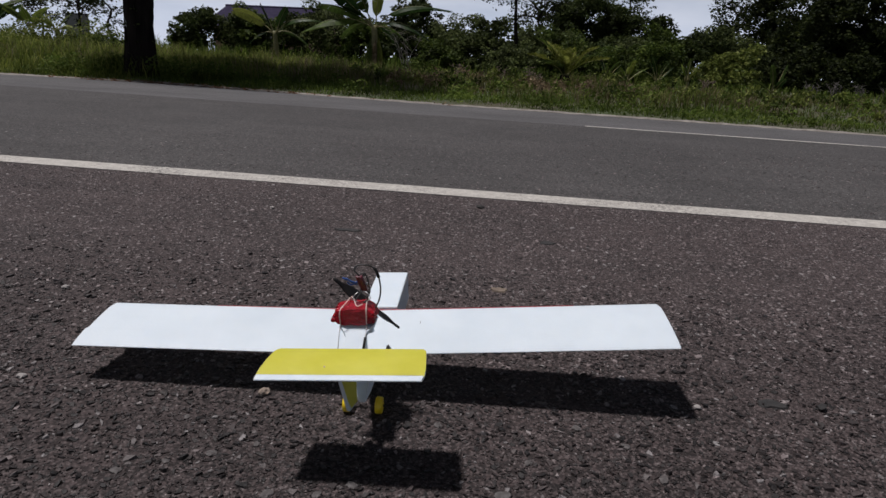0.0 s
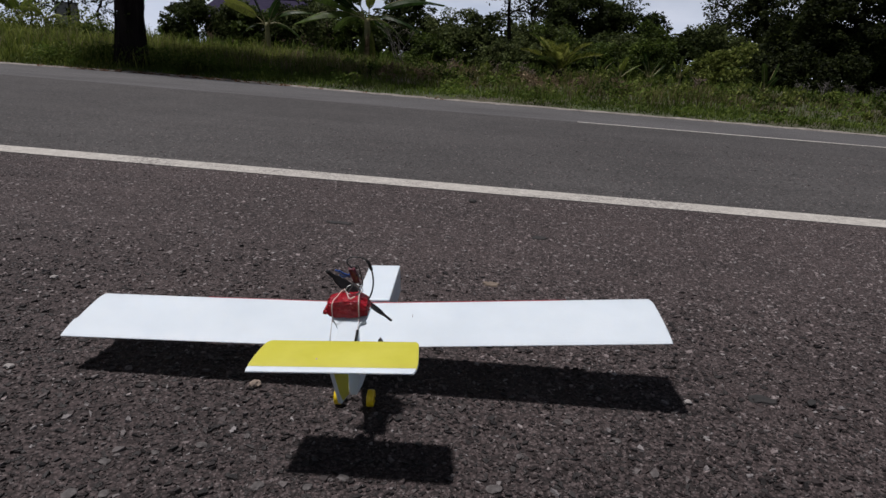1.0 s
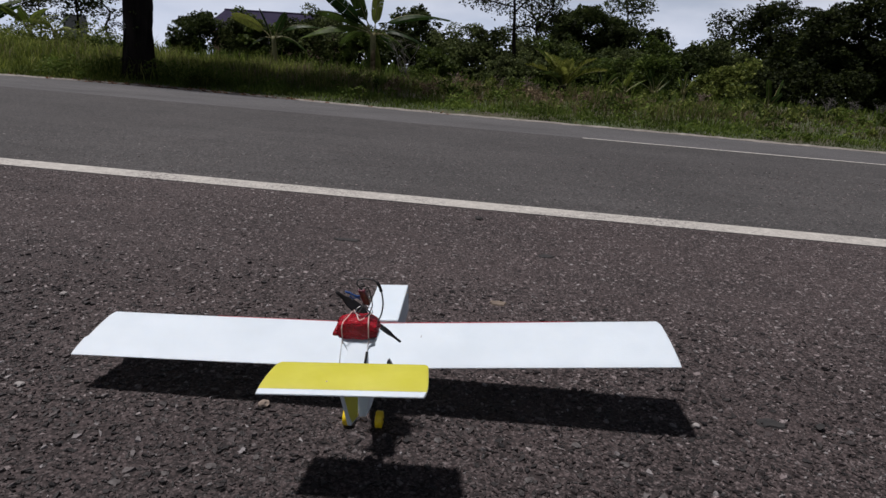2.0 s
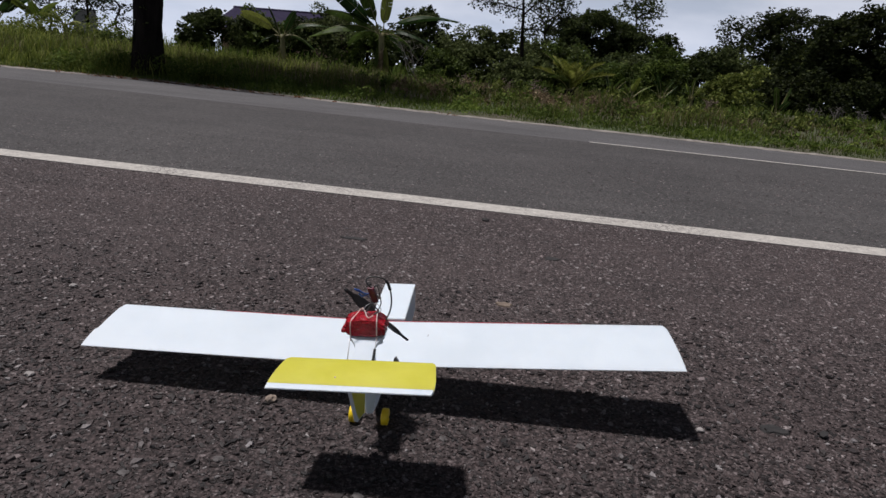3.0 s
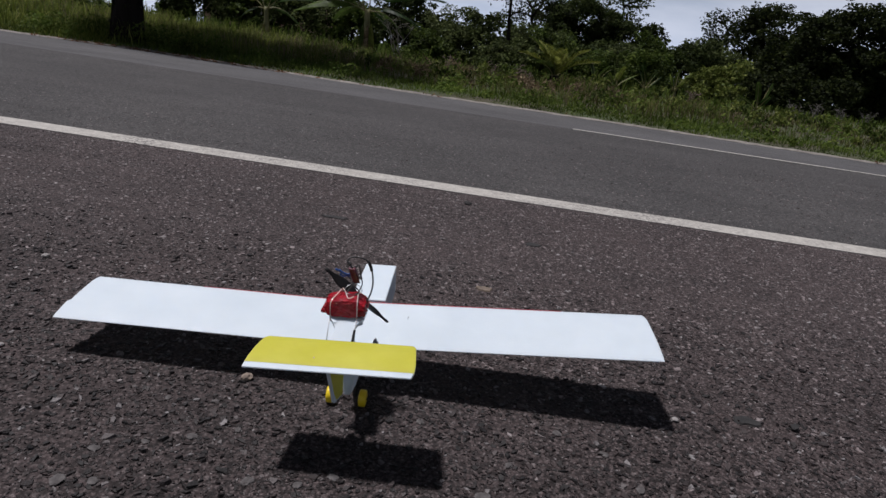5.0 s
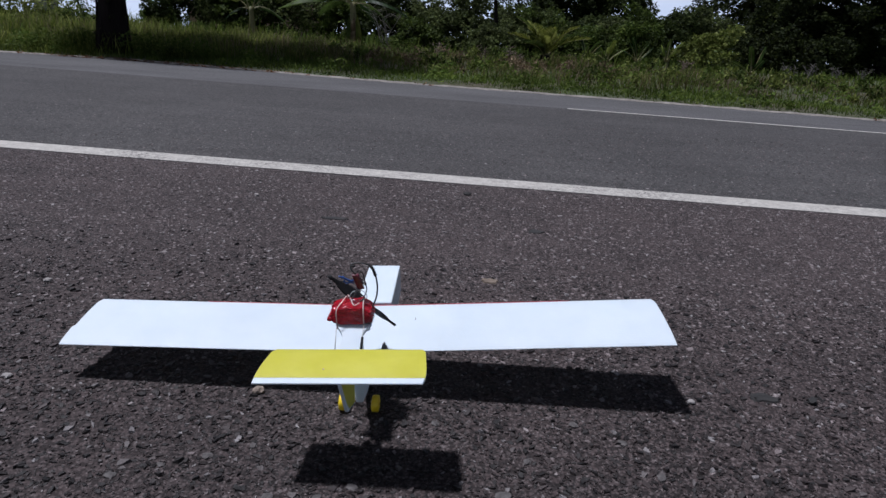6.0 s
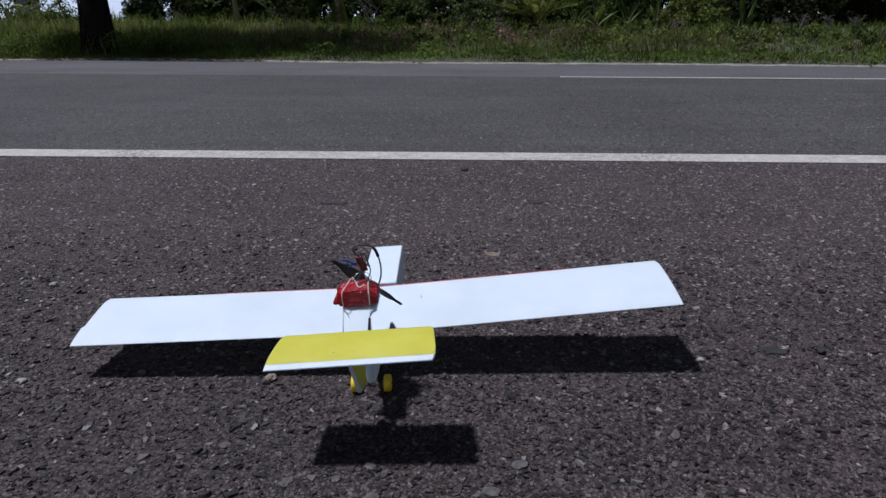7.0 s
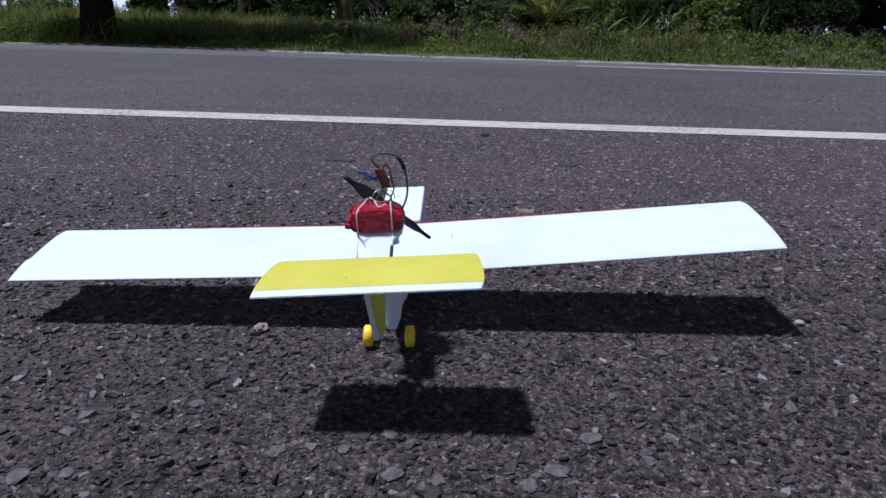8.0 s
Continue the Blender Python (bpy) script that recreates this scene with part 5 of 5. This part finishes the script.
# ---- stone chips of the asphalt ----
def chips(name, n, x0, x1, y0, y1, lo, hi, seed, power=1.0, fall=0.0, mat=None, proud=0.4, fade=(0.0, 0.0), sides=5, side_fade=0.3):
    """Low angular stones over a stretch of road, thinning out over the fade at its near and far end."""
    rng = np.random.default_rng(seed)
    X, Y = rng.uniform(x0, x1, n), y0 + (y1 - y0) * rng.uniform(0, 1, n) ** power
    chance = np.clip((Y - y0) / max(fade[0], 1e-6), 0, 1) * np.clip((y1 - Y) / max(fade[1], 1e-6), 0, 1)
    chance *= np.clip((X - x0) / side_fade, 0, 1) * np.clip((x1 - X) / side_fade, 0, 1)
    keep = rng.uniform(0, 1, n) < chance
    X, Y = X[keep], Y[keep]
    n = len(X)
    R = lo * (hi / lo) ** (rng.uniform(0, 1, n) ** 2.0)
    ang = rng.uniform(0, 2 * math.pi, (n, 1)) + np.arange(sides) * math.pi * 2 / sides + rng.uniform(-0.45, 0.45, (n, sides))
    rad = R[:, None] * rng.uniform(0.5, 1.4, (n, sides))
    st = rng.uniform(0.28, 0.9, (n, 1))
    turn = rng.uniform(0, math.pi, (n, 1))
    ox, oy = rad * np.cos(ang), rad * np.sin(ang) * st
    ox, oy = ox * np.cos(turn) - oy * np.sin(turn), ox * np.sin(turn) + oy * np.cos(turn)
    H = R * rng.uniform(0.04, proud, n)
    tilt = rng.uniform(-proud, proud, (n, 2)) * 0.8
    k = rng.uniform(0.55, 0.92, (n, 1))
    base = np.stack([X[:, None] + ox, Y[:, None] + oy, np.full((n, sides), -0.0015)], 2)
    tz = H[:, None] + k * (ox * tilt[:, :1] + oy * tilt[:, 1:])
    top = np.stack([X[:, None] + ox * k, Y[:, None] + oy * k, np.maximum(tz, 0.0004)], 2)
    v = np.concatenate([base, top], 1).reshape(-1, 3)
    v[:, 2] += fall * (v[:, 1] - MID)
    i = np.arange(n)[:, None] * 2 * sides
    q = np.concatenate([i + np.array([[j, (j + 1) % sides, sides + (j + 1) % sides, sides + j]]) for j in range(sides)])
    h = i + np.arange(sides, 2 * sides)[None, :]
    ob = arrays(name, v, [q, h], mat or SHADED_CHIPS)
    return tagged(ob, "bright grit set in the worn asphalt" if mat is GRIT else "stone chips set in the worn asphalt", "aggregate", kind="stuff")


# the near sets carry painted shade, the sets beyond are the paler copy
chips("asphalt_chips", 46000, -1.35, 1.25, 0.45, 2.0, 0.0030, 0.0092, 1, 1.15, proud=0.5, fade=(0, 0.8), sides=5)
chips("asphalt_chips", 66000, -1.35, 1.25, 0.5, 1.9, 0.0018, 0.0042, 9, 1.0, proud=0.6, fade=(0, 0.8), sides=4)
chips("worn_chips", 74000, -2.6, 2.4, 1.1, 2.71, 0.0022, 0.0085, 2, 0.85, mat=PALER_CHIPS, proud=0.3, fade=(0.7, 0), sides=4, side_fade=0.8)
chips("worn_chips", 10000, -3.8, 3.6, 0.2, 2.71, 0.003, 0.009, 3, 0.7, mat=PALER_CHIPS, proud=0.3, sides=4)
chips("bright_grit", 5000, -1.25, 1.15, 0.45, 1.8, 0.001, 0.0026, 5, 0.7, mat=GRIT, sides=3)
chips("bright_grit", 6500, -2.8, 2.4, 1.6, 2.71, 0.0014, 0.0036, 6, mat=GRIT, fade=(0.3, 0), sides=3)
chips("lane_chips", 13000, -3.4, 2.6, 2.86, 4.9, 0.003, 0.0085, 4, 1.2, FAR_Z / (5.45 - MID), PALER_CHIPS, 0.25, (0, 0.8), sides=4)
chips("bright_grit", 4500, -3.6, 2.8, 2.86, 5.0, 0.002, 0.0042, 7, 1.2, FAR_Z / (5.45 - MID), GRIT, fade=(0, 1.0), sides=3)
